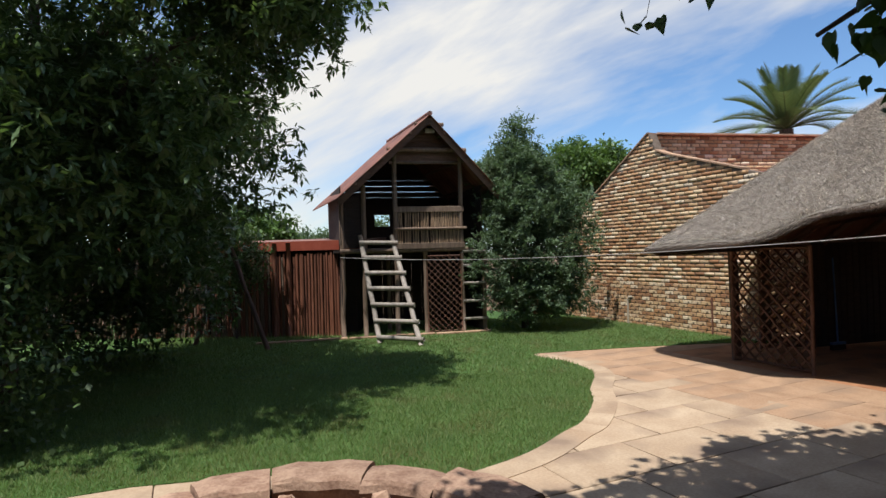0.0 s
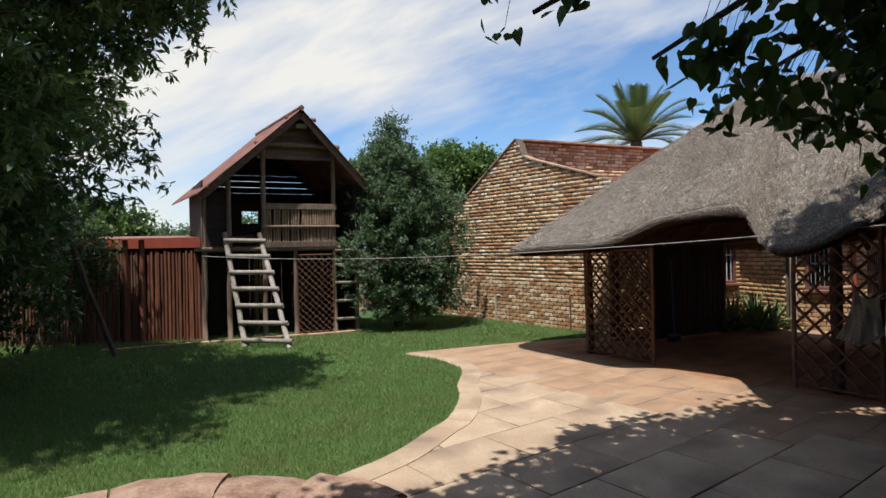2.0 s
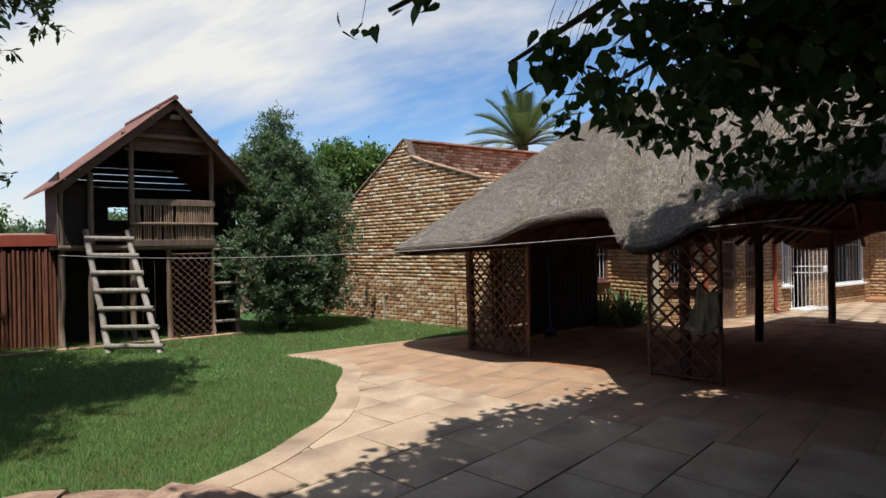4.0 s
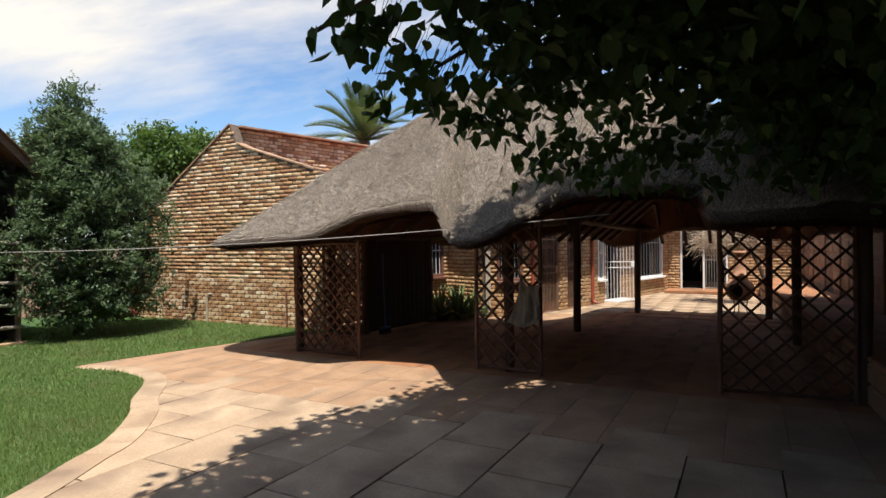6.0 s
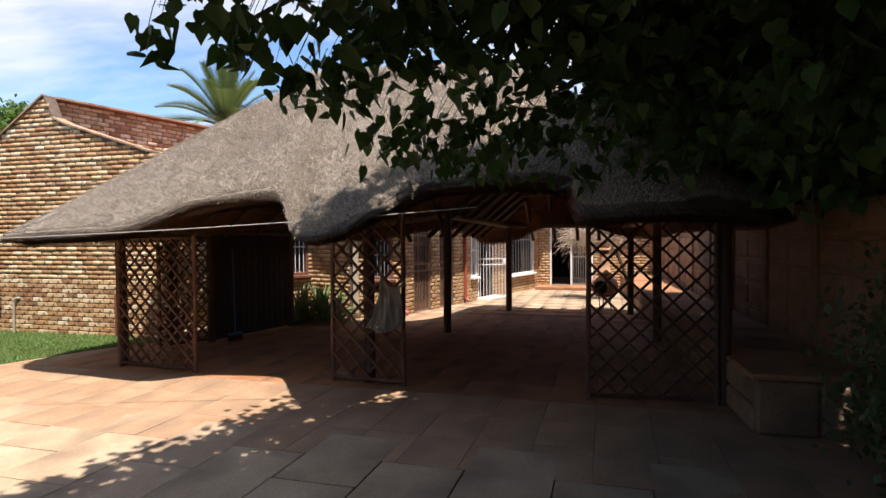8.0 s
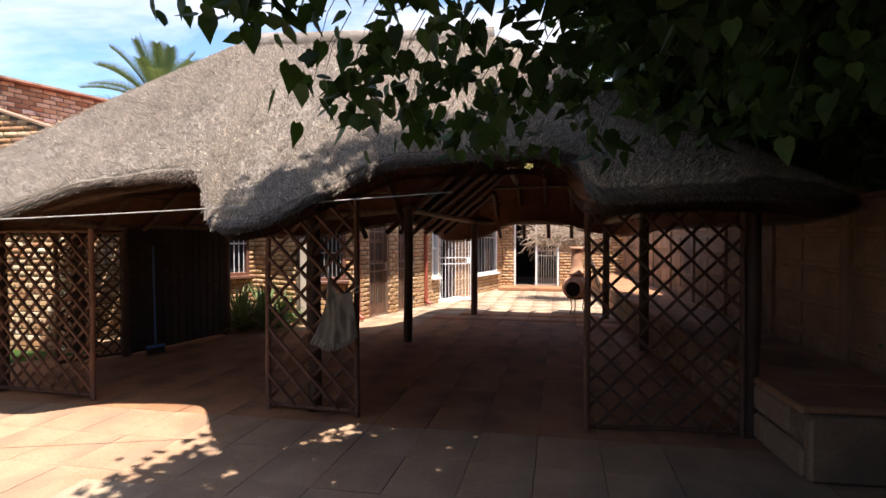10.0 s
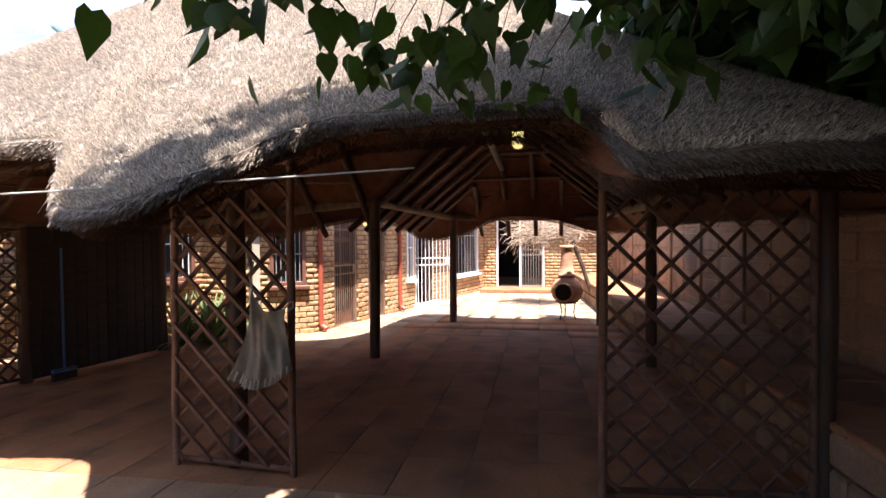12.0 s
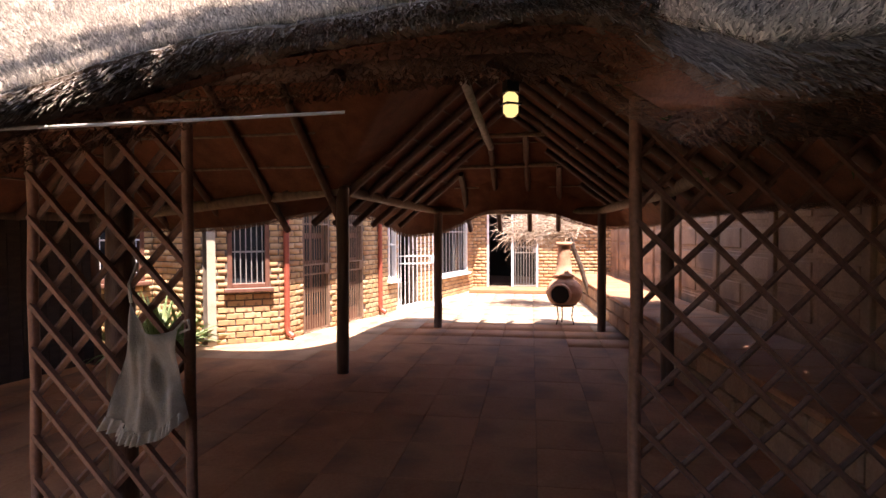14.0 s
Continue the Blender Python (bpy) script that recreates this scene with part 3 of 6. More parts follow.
# roof over the house, and near-black walls that paint the dark of its rooms
bm = bmesh.new()
prism(bm, [(5.6, 11.5), (6.4, 10.7), (8.75, 10.4), (8.72, 9.2), (9.7, 8.46), (17.45, 9.72), (19.6, 4.5), (24, 6), (22, 16), (6, 16)], EAVE + 0.02, EAVE + 0.2)
tagged(part("roof_slab", bm, M_TILE), "red roof over the house", "roof", kind="structure")
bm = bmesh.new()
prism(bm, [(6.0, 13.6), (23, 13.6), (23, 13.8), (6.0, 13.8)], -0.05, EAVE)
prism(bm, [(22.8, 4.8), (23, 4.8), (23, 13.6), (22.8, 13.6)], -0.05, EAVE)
tagged(part("wall_inner", bm, M_DARKROOM), "inner house walls coloured near black for unlit rooms", "wall", kind="structure")


def barred_window(name, a, b, o, frame_mat, bar_mat, label, bars=6, crossbars=(0.5,), arch=False, back=None, fw=0.06):
    """A framed window with burglar bars in the wall a to b."""
    u0, u1, z0, z1 = o
    ang = math.degrees(math.atan2(b[1] - a[1], b[0] - a[0]))
    c = along(a, b, (u0 + u1) / 2, -0.08)
    win = thing(name, (c.x, c.y, z0), label, "window", kind="structure")
    for s, z, w, h in ((u0 + fw / 2, (z0 + z1) / 2, fw, z1 - z0), (u1 - fw / 2, (z0 + z1) / 2, fw, z1 - z0), ((u0 + u1) / 2, z0 + fw / 2, u1 - u0 - 2 * fw, fw), ((u0 + u1) / 2, z1 - fw / 2, u1 - u0 - 2 * fw, fw)):
        p = along(a, b, s, -0.03, z)
        part("window_frame", box(bmesh.new(), p, (w, 0.1, h), ang, bevel=0.006), frame_mat, win)
    p = along(a, b, (u0 + u1) / 2, 0.02, z0 - 0.03)
    part("window_sill", box(bmesh.new(), p, (u1 - u0 + 0.1, 0.16, 0.06), ang, bevel=0.01), frame_mat, win)
    p = along(a, b, (u0 + u1) / 2, -0.10, (z0 + z1) / 2)
    part("pane", box(bmesh.new(), p, (u1 - u0 - 0.02, 0.008, z1 - z0 - 0.02), ang), M_GLASS, win, "dark window glass")
    for i in range(bars):
        s = u0 + fw + (u1 - u0 - 2 * fw) * (i + 0.5) / bars
        part("bar", tube(bmesh.new(), [along(a, b, s, 0.0, z0 + fw), along(a, b, s, 0.0, z1 - fw)], 0.008, 6), bar_mat, win)
    for f in crossbars:
        z = z0 + (z1 - z0) * f
        part("crossbar", box(bmesh.new(), along(a, b, (u0 + u1) / 2, 0.0, z), (u1 - u0 - 2 * fw, 0.012, 0.025), ang), bar_mat, win)
    if back:
        bm = bmesh.new()
        for i in range(7):
            s = u0 + 0.05 + (u1 - u0 - 0.1) * (i + 0.5) / 14
            box(bm, along(a, b, s, -0.15 - 0.015 * (i % 2), (z0 + z1) / 2), (0.05, 0.02, (z1 - z0) * 0.9), ang)
        part("curtain", bm, back, win, "yellowish curtain behind glass")
    return win


barred_window("window_1", HR0, HR1, w_open, M_BROWN, M_WHITE, "brown framed window with pale burglar bars and a curtain", 6, (0.55,), back=M_CURTAIN)
barred_window("window_2", HA, HB, w1, M_BROWN, M_GREYBAR, "brown framed window with grey burglar bars", 6, (0.42, 0.78))
barred_window("window_3", HB, HC, w2, M_WHITE, M_WHITE, "narrow white barred window", 3, (0.5,), fw=0.04)
barred_window("window_4", HB, HC, w3, M_WHITE, M_GREYBAR, "wide white framed window with thin bars", 9, (0.7,), fw=0.05)
# brown surround that arches over the bay window
bm = bmesh.new()
pts = [along(HA, HB, w1[0] - 0.05 + (w1[1] - w1[0] + 0.1) * k / 8, 0.03, w1[3] + 0.02 + 0.10 * math.sin(math.pi * k / 8)) for k in range(9)]
tube(bm, pts, 0.045, 6)
tagged(part("trim_window_arch", bm, M_BROWN), "brown arched moulding over the bay window", "moulding", kind="structure")


def security_door(name, a, b, o, mat, label, swing=0.0, n=7, label_door=""):
    """A steel gate of upright bars in a frame, in the opening o of the wall a to b, with a wooden door behind it."""
    u0, u1, z0, z1 = o
    z0 = max(z0, 0.0)
    ang = math.degrees(math.atan2(b[1] - a[1], b[0] - a[0]))
    h = along(a, b, u0, -0.02)
    door = thing(name, (h.x, h.y, z0), label, "door", kind="structure")
    u = (Vector((*b, 0)) - Vector((*a, 0))).normalized()
    u = Matrix.Rotation(radians(swing), 3, "Z") @ u
    w = u1 - u0
    at = lambda s, z: h + u * s + Vector((0, 0, z))
    ang2 = ang + swing
    for s in (0.02, w - 0.02):
        part("stile", box(bmesh.new(), at(s, (z0 + z1) / 2), (0.04, 0.03, z1 - z0 - 0.02), ang2), mat, door)
    for z in (z0 + 0.03, z0 + 0.9, z0 + 1.05, z1 - 0.35, z1 - 0.04):
        part("rail", box(bmesh.new(), at(w / 2, z), (w - 0.08, 0.018, 0.024), ang2), mat, door)
    for i in range(n):
        s = 0.04 + (w - 0.08) * (i + 0.5) / n
        part("bar", tube(bmesh.new(), [at(s, z0 + 0.03), at(s, z1 - 0.04)], 0.008, 6), mat, door)
    part("lock_box", box(bmesh.new(), at(w - 0.09, z0 + 0.98), (0.09, 0.05, 0.14), ang2, bevel=0.008), mat, door)
    return door


def door_leaf(name, a, b, o, mat, label):
    u0, u1, z0, z1 = o
    z0 = max(z0, 0.0)
    ang = math.degrees(math.atan2(b[1] - a[1], b[0] - a[0]))
    c = along(a, b, (u0 + u1) / 2, -0.14)
    d = thing(name, (c.x, c.y, z0), label, "door", kind="structure")
    part("door_leaf", box(bmesh.new(), (c.x, c.y, (z0 + z1) / 2), (u1 - u0, 0.045, z1 - z0), ang), mat, d)
    for i in range(2):
        for j in range(4):
            p = along(a, b, u0 + (u1 - u0) * (0.28 + 0.44 * i), -0.112, z0 + 0.2 + (z1 - z0 - 0.3) * (j + 0.5) / 4)
            part("panel", box(bmesh.new(), p, ((u1 - u0) * 0.34, 0.02, (z1 - z0 - 0.3) / 4 * 0.8), ang, bevel=0.008), M_GLASS, d)
    return d


door_leaf("door_1", HB, HC, d1, M_BROWN, "brown glazed wooden house door")
door_leaf("door_2", HB, HC, d2, M_BROWN, "brown glazed wooden house door")
security_door("door_3", HB, HC, d1, M_BROWNBAR, "brown steel security gate over a brown door", n=10)
security_door("door_4", HB, HC, d2, M_BROWNBAR, "brown steel security gate over a brown door", n=10)
security_door("door_5", HB, HC, d3, M_WHITE, "white steel security gate standing open", swing=-48, n=9)
security_door("door_6", HC, HD, (1.05, 1.72, 0.10, 2.05), M_GREYBAR, "grey sliding security gate at the back doorway", n=8)
bm = bmesh.new()
for s in (0.40, 1.05, 1.70):
    box(bm, along(HC, HD, s, -0.02, 1.07), (0.05, 0.08, 1.95), math.degrees(math.atan2(HD[1] - HC[1], HD[0] - HC[0])))
tagged(part("trim_doorframe", bm, M_WHITE), "white frame of the back doorway", "door frame", kind="structure")
bm = bmesh.new()
c = along(HC, HD, 1.8, 0.45, 0.05)
box(bm, c, (3.6, 0.9, 0.10), math.degrees(math.atan2(HD[1] - HC[1], HD[0] - HC[0])), bevel=0.015)
tagged(part("step", bm, M_SLAB_RED), "low tiled step before the back doorway", "step", kind="structure")
bm = bmesh.new()
c = along(HB, HC, (d3[0] + d3[1]) / 2, 0.2, 0.03)
box(bm, c, (1.0, 0.4, 0.07), 9.2, bevel=0.012)
tagged(part("threshold", bm, M_WHITE), "pale step under the white gate", "step", kind="structure")

for k, s in enumerate((sub(HB, HC, (9.97, 8.96)), sub(HB, HC, (12.64, 9.40)))):
    p = along(HB, HC, s, 0.05)
    dp = thing("downpipe", p, "red painted rainwater downpipe with a bent shoe", "downpipe", "house downpipes")
    part("pipe", tube(bmesh.new(), [along(HB, HC, s, 0.05, z) for z in (0.16, 1.2, 2.4)], 0.042, 10), M_RED_STEEL, dp)
    part("shoe", tube(bmesh.new(), [along(HB, HC, s, 0.05, 0.17), along(HB, HC, s, 0.07, 0.10), along(HB, HC, s, 0.16, 0.05)], 0.044, 10), M_RED_STEEL, dp)
wl_p = along(HB, HC, sub(HB, HC, (11.30, 9.18)), 0.06, 1.78)
wl_ = thing("wall_lamp", wl_p, "small lit brass wall lamp between the doors", "lamp")
part("bracket", box(bmesh.new(), wl_p + Vector((0, 0, 0.07)), (0.06, 0.08, 0.04), 9), M_IRON, wl_)
bm = bmesh.new()
bmesh.ops.create_uvsphere(bm, u_segments=10, v_segments=8, radius=0.035, matrix=Matrix.Translation(wl_p))
part("bulb", bm, M_GLOW, wl_, "glowing yellow bulb")

# ---- boundary walls on the far side: low ledge and tall precast wall ----
L_DIR = Vector((0.886, 0.464, 0)).normalized()
L_OUT = Vector((-L_DIR.y, L_DIR.x, 0))
L0 = Vector((6.55, 1.60, 0))
ledge = tagged(thing("ledge_wall", L0, "low stone ledge wall with a flat cement top", "wall"), kind="structure")
LED_H, LED_D = 0.46, 0.95
rr = random.Random(9)
bm = bmesh.new()
ang_l = math.degrees(math.atan2(L_DIR.y, L_DIR.x))
c = L0 + L_DIR * 6.5 - L_OUT * LED_D / 2
box(bm, (c.x, c.y, LED_H / 2 - 0.03), (13.0, LED_D - 0.06, LED_H), ang_l)
part("core", bm, M_JOINT, ledge)
s = 0.0
while s < 13.0:
    w = rr.uniform(0.5, 0.8)
    for j in range(2):
        c = L0 + L_DIR * (s + w / 2 + (0.2 if j else 0)) + Vector((0, 0, 0.11 + 0.22 * j))
        part("block", box(bmesh.new(), c - L_OUT * 0.03, (w - 0.03, 0.10, 0.20), ang_l, bevel=0.02), M_PRECAST, ledge)
    c = L0 + L_DIR * (s + w / 2) - L_OUT * LED_D / 2 + Vector((0, 0, LED_H))
    part("cap_slab", box(bmesh.new(), c, (w - 0.015, LED_D + 0.04, 0.05), ang_l, bevel=0.012), M_SLAB_RED, ledge)
    s += w
for j in range(2):
    c = L0 - L_OUT * (LED_D * (0.25 + 0.5 * j)) + Vector((0, 0, 0.215))
    part("block", box(bmesh.new(), c, (0.10, LED_D * 0.48, 0.42), ang_l, bevel=0.02), M_PRECAST, ledge)


def precast_wall(name, p, q, h, label):
    """Stacked precast panels between concrete posts."""
    p, q = Vector((p[0], p[1], 0)), Vector((q[0], q[1], 0))
    u = (q - p).normalized()
    ang = math.degrees(math.atan2(u.y, u.x))
    wall = tagged(thing(name, p, label, "wall"), kind="structure")
    nb = max(1, round((q - p).length / 1.5))
    bay = (q - p).length / nb
    for i in range(nb + 1):
        c = p + u * bay * i
        part("post", box(bmesh.new(), (c.x, c.y, h / 2 - 0.05), (0.13, 0.14, h + 0.1), ang, bevel=0.01), M_PRECAST, wall)
    rows_n = 6
    for i in range(nb):
        c = p + u * bay * (i + 0.5)
        for j in range(rows_n):
            part("panel", box(bmesh.new(), (c.x, c.y, h * (j + 0.5) / rows_n - 0.03), (bay - 0.12, 0.06 if j % 2 else 0.054, h / rows_n + 0.004), ang, bevel=0.008), M_PRECAST, wall)
            for k in range(2):
                d = c + u * bay * (k - 0.5) * 0.46
                part("raised_panel", box(bmesh.new(), (d.x, d.y, h * (j + 0.5) / rows_n - 0.03), (bay * 0.4, 0.085, h / rows_n - 0.08), ang, bevel=0.012), M_PRECAST, wall)
    return wall


T0 = L0 - L_OUT * (LED_D + 0.12)
T1 = T0 + L_DIR * 14.2
precast_wall("wall_precast", T0, T1, 1.98, "tall precast concrete panel boundary wall, sandy brown")
T2 = T0 - L_DIR * 10.5
precast_wall("wall_precast_near", (T2.x, T2.y), (T0.x - 0.1, T0.y - 0.05), 1.98, "tall precast concrete panel boundary wall, sandy brown")
# unseen walls, added; the first is tall to block low sky light
bm = bmesh.new()
box(bm, (-3.0, -3.2, 1.5), (16, 0.2, 3.1))
box(bm, (-10.9, 4.5, 1.0), (0.2, 19, 2.1))
tagged(part("wall_behind", bm, M_PRECAST), "unseen plain walls added to close the garden and block low sky light", "wall", kind="structure")
# unseen overhead slab, added to cut sky light on the terrace
bm = bmesh.new()
box(bm, (-1.5, -1.9, 2.95), (19, 2.8, 0.12))
tagged(part("roof_veranda", bm, M_PLANK_DARK), "unseen slab added overhead to keep sky light off the terrace", "roof", kind="structure")


# ---- thatched shelter ----
EAVES_FRONT = [(3.14, 8.77, 1.63), (3.50, 7.68, 1.67), (3.78, 6.92, 1.72), (4.02, 6.72, 1.84), (4.32, 6.55, 1.98), (4.58, 6.18, 2.04), (4.80, 5.76, 2.05), (4.76, 5.48, 1.98), (4.56, 5.10, 1.74),
               (4.46, 4.80, 1.63), (4.56, 4.50, 1.66), (4.86, 4.34, 1.83), (5.20, 4.26, 1.98), (5.42, 4.08, 2.10), (5.52, 3.70, 2.12), (5.60, 3.30, 2.12), (5.70, 2.96, 2.10), (5.74, 2.78, 2.00), (5.60, 2.66, 1.89),
               (5.42, 2.50, 1.79), (5.50, 2.05, 1.80)]
EAVES_BACK = [(5.70, 1.60, 1.80), (6.20, 1.20, 1.77), (7.4, 1.42, 1.74), (9.3, 2.6, 1.74), (11.3, 3.75, 1.72), (12.7, 4.3, 1.68), (13.3, 4.7, 1.66), (13.25, 5.45, 1.66), (12.95, 6.1, 1.86), (12.6, 7.0, 1.88),
              (12.4, 7.75, 1.60), (11.9, 8.2, 1.54), (11.1, 8.05, 1.72), (10.1, 7.75, 1.84), (9.35, 7.75, 1.80), (8.75, 8.2, 1.66), (8.45, 9.0, 1.62), (8.2, 9.9, 1.64), (7.3, 10.25, 1.64),
              (5.9, 10.05, 1.64), (4.5, 9.75, 1.63), (3.55, 9.35, 1.62)]
RIDGE = (Vector((6.6, 7.55, 3.99)), Vector((8.5, 5.1, 4.1)))
nv = 20


def ridge_point(p):
    d = RIDGE[1] - RIDGE[0]
    t = max(0.0, min(1.0, (Vector((p[0], p[1], 0)) - Vector((RIDGE[0].x, RIDGE[0].y, 0))).dot(Vector((d.x, d.y, 0))) / (d.x ** 2 + d.y ** 2)))
    t = t * t * (3 - 2 * t)
    return RIDGE[0] + d * t


def trimmed(p):
    """Where the eave is cut higher, the cut lies further up the slope."""
    x, y, z = p
    r = ridge_point(p)
    f = max(0.0, (z - 1.66) / (r.z - 1.66)) * 0.9
    return (x + (r.x - x) * f, y + (r.y - y) * f, z + (z - 1.62) * f * 0.5)


POSTS = {"A": (4.33, 8.50), "B": (5.75, 5.35), "C": (7.28, 2.02), "P1": (8.92, 6.85), "P2": (12.02, 7.66), "P3": (13.0, 5.28), "K": (7.70, 9.66), "R": (10.29, 3.74), "Q": (5.9, 9.2)}
BEAM = {"A": 1.85, "B": 2.33, "C": 2.28, "P1": 2.04, "P2": 1.92, "P3": 1.90, "K": 1.75, "R": 1.95, "Q": 1.75}
# the inner slopes: planes that rise from each side's beam, one wing across the other
PITCH = 0.78
SIDES = [("A", "C", 2.32, (8.5, 5.2)), ("C", "P3", 1.98, (8.5, 5.2)), ("P3", "P2", 1.95, (8.5, 5.2)), ("P2", "P1", 2.02, (8.5, 5.2)), ("P1", "K", 1.95, (6.5, 7.5)), ("K", "A", 1.80, (6.5, 7.5))]
PLANES = []
for a, b, z, c in SIDES:
    p, q = Vector(POSTS[a]), Vector(POSTS[b])
    u = (q - p).normalized()
    w = Vector((-u.y, u.x))
    if (Vector(c) - p).dot(w) < 0:
        w = -w
    PLANES.append((p, u, w, z, (q - p).length))


def plane_z(x, y):
    """Height of the inner slopes and which of them it is."""
    h = [z + PITCH * (Vector((x, y)) - p).dot(w) for p, u, w, z, l_ in PLANES]
    k1, k2 = min((0, 1, 2, 3), key=lambda k: h[k]), min((0, 1, 4, 5), key=lambda k: h[k])
    k = k1 if h[k1] >= h[k2] else k2
    return h[k], k


def uncut(p, cut):
    """The eave carried straight down the slope to one level."""
    y = p[1] - 0.342 * (p[2] - 1.63) / 0.72
    return (3.14 + 0.357 * (8.77 - y), y, 1.63) if cut else (p[0], p[1], 1.63)


def calmed(rows_, width):
    k = np.exp(-(np.arange(-30, 31) / width) ** 2)
    k /= k.sum()
    return sum(np.roll(rows_, -q, 0) * w for q, w in zip(range(-30, 31), k))


loop = smooth_line(EAVES_FRONT + [trimmed(p) for p in EAVES_BACK], 5, closed=True)
nu = len(loop)
base_loop = calmed(smooth_line([uncut(p, True) for p in EAVES_FRONT] + [uncut(p, False) for p in EAVES_BACK], 5, closed=True), 3.5)
ridge_base = calmed(np.array([tuple(ridge_point(p)) for p in base_loop], float), 14.0)
ridge_calm = calmed(np.array([tuple(ridge_point(p)) for p in loop], float), 14.0)

# the whole slope before its eave was cut, as a height over the plan
bow = calmed(np.array([-0.02 if 2 <= i < 5 * len(EAVES_FRONT) else 0.05 for i in range(nu)]), 7.0)
_bv, _bf = [], []
for i in range(nu):
    for j in range(-2, 9):
        q = base_loop[i] + (ridge_base[i] - base_loop[i]) * (j / 8)
        _bv.append((q[0], q[1], q[2] + 0.08 * (1 - j / 8) + bow[i] * math.sin(math.pi * j / 8)))
for i in range(nu):
    for j in range(10):
        a_, b_ = i * 11 + j, (i + 1) % nu * 11 + j
        _bf.append((a_, b_, b_ + 1, a_ + 1))
slope_tree = BVHTree.FromPolygons(_bv, _bf)


def slope_z(x, y, fallback):
    hit = slope_tree.ray_cast(Vector((x, y, 9.0)), Vector((0, 0, -1)))[0]
    if hit is None:
        return fallback
    w = min(1.0, max(0.0, (x - 7.6) / 1.5))
    return hit.z + w * max(0.0, plane_z(x, y)[0] + 0.26 - hit.z)


def inner_z(x, y):
    """Like plane_z, kept under the thatch."""
    h, k = plane_z(x, y)
    return min(h, slope_z(x, y, 9.0) - 0.24), k


lift_ = np.array([max(0.0, e[2] + 0.05 - slope_z(e[0], e[1], e[2])) for e in loop])
lift_ = np.maximum(lift_, calmed(lift_, 10.0))
ROOF = np.zeros((nu, nv + 1, 3))
for i in range(nu):
    e, r = loop[i], ridge_calm[i]
    for j in range(nv + 1):
        v = (j / nv) ** 1.3
        x, y = e[0] + (r[0] - e[0]) * v, e[1] + (r[1] - e[1]) * v
        ROOF[i, j] = (x, y, slope_z(x, y, r[2]) + lift_[i] * max(0.0, 1 - v / 0.45) ** 1.5)


def roof_at(i, v, lift=0.0):
    """The roof's upper face at step i of the eave, v from eave (0) to ridge (1)."""
    f = max(0.0, min(0.9999, v)) ** (1 / 1.3) * nv
    q = ROOF[i % nu, int(f)] * (1 - f % 1) + ROOF[i % nu, int(f) + 1] * (f % 1)
    return Vector((q[0], q[1], q[2] + lift))


shelter = thing("thatched_shelter", (7.5, 5.3, 0), "open thatched garden shelter on dark wooden poles", "shelter")
bm = bmesh.new()
rr = random.Random(2)
grid, cut_rows = [], []
for i in range(nu):
    e = Vector(loop[i])
    inn = (ridge_point(e) - e)
    inn.z = 0
    inn.normalize()
    col = [bm.verts.new(roof_at(i, j / nv) + Vector((0, 0, rr.uniform(-0.012, 0.012)))) for j in range(nv + 1)]
    grid.append(col)
    cut_rows.append([col[0].co.copy(), e + Vector((0, 0, rr.uniform(-0.015, 0.015))), e + inn * 0.10 + Vector((0, 0, rr.uniform(-0.03, 0.0)))])
for i in range(nu):
    a, b = grid[i], grid[(i + 1) % nu]
    for j in range(len(a) - 1):
        bm.faces.new((a[j], b[j], b[j + 1], a[j + 1]))
bmesh.ops.remove_doubles(bm, verts=bm.verts[:], dist=0.0005)
thatch = part("thatch", bm, M_THATCH, shelter, "grey weathered thatch with a thick shaggy eave", smooth=True)
bm = bmesh.new()
cut_rows = [[bm.verts.new(p) for p in row] for row in cut_rows]
for a, b in zip(cut_rows, cut_rows[1:] + cut_rows[:1]):
    for j in range(2):
        bm.faces.new((a[j], a[j + 1], b[j + 1], b[j]))
part("cut_eave", bm, M_CUT, shelter, "cut straw ends along the eave, coloured dark as if shaded")

bm = bmesh.new()
grid = []
for i in range(nu):
    e = Vector(loop[i])
    r = ridge_point(e)
    inn = (r - e)
    inn.z = 0
    inn.normalize()
    s = e + inn * 0.08 - Vector((0, 0, 0.02))
    run = (Vector(ridge_calm[i]) - e).to_2d().length
    rows_v = [d_ / run for d_ in (0.4, 0.6, 0.85, 1.1, 1.35)]
    grid.append([bm.verts.new(s), bm.verts.new(e + inn * 0.15 - Vector((0, 0, 0.02)))] + [bm.verts.new(roof_at(i, v_) - Vector((0, 0, 0.22))) for v_ in rows_v])
for i in range(nu):
    a, b = grid[i], grid[(i + 1) % nu]
    for j in range(len(a) - 1):
        bm.faces.new((a[j + 1], b[j + 1], b[j], a[j]))
bmesh.ops.remove_doubles(bm, verts=bm.verts[:], dist=0.0005)
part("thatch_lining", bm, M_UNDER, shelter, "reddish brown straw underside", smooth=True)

# loose straws over the slope and hanging at the eave
us = np.random.RandomState(8)
lp = np.array(loop)
seg = np.linalg.norm(np.roll(lp, -1, 0) - lp, axis=1)
front = [i for i in range(nu) if lp[i][0] < 6.6 and lp[i][1] < 9.3]
wts = np.array([(seg[i] * (1.5 if lp[i][1] < 5.6 else 1.0)) if i in front else seg[i] * 0.08 for i in range(nu)])
count = 290000
ii = us.choice(nu, count, p=wts / wts.sum())
ff = us.uniform(0, 1, count)
vv = us.uniform(0, 1, count) ** 1.25 * 0.97
vv[: count // 11] = us.uniform(-0.004, 0.05, count // 11)
ridge_all = ridge_calm
e0, e1 = lp[ii], lp[(ii + 1) % nu]
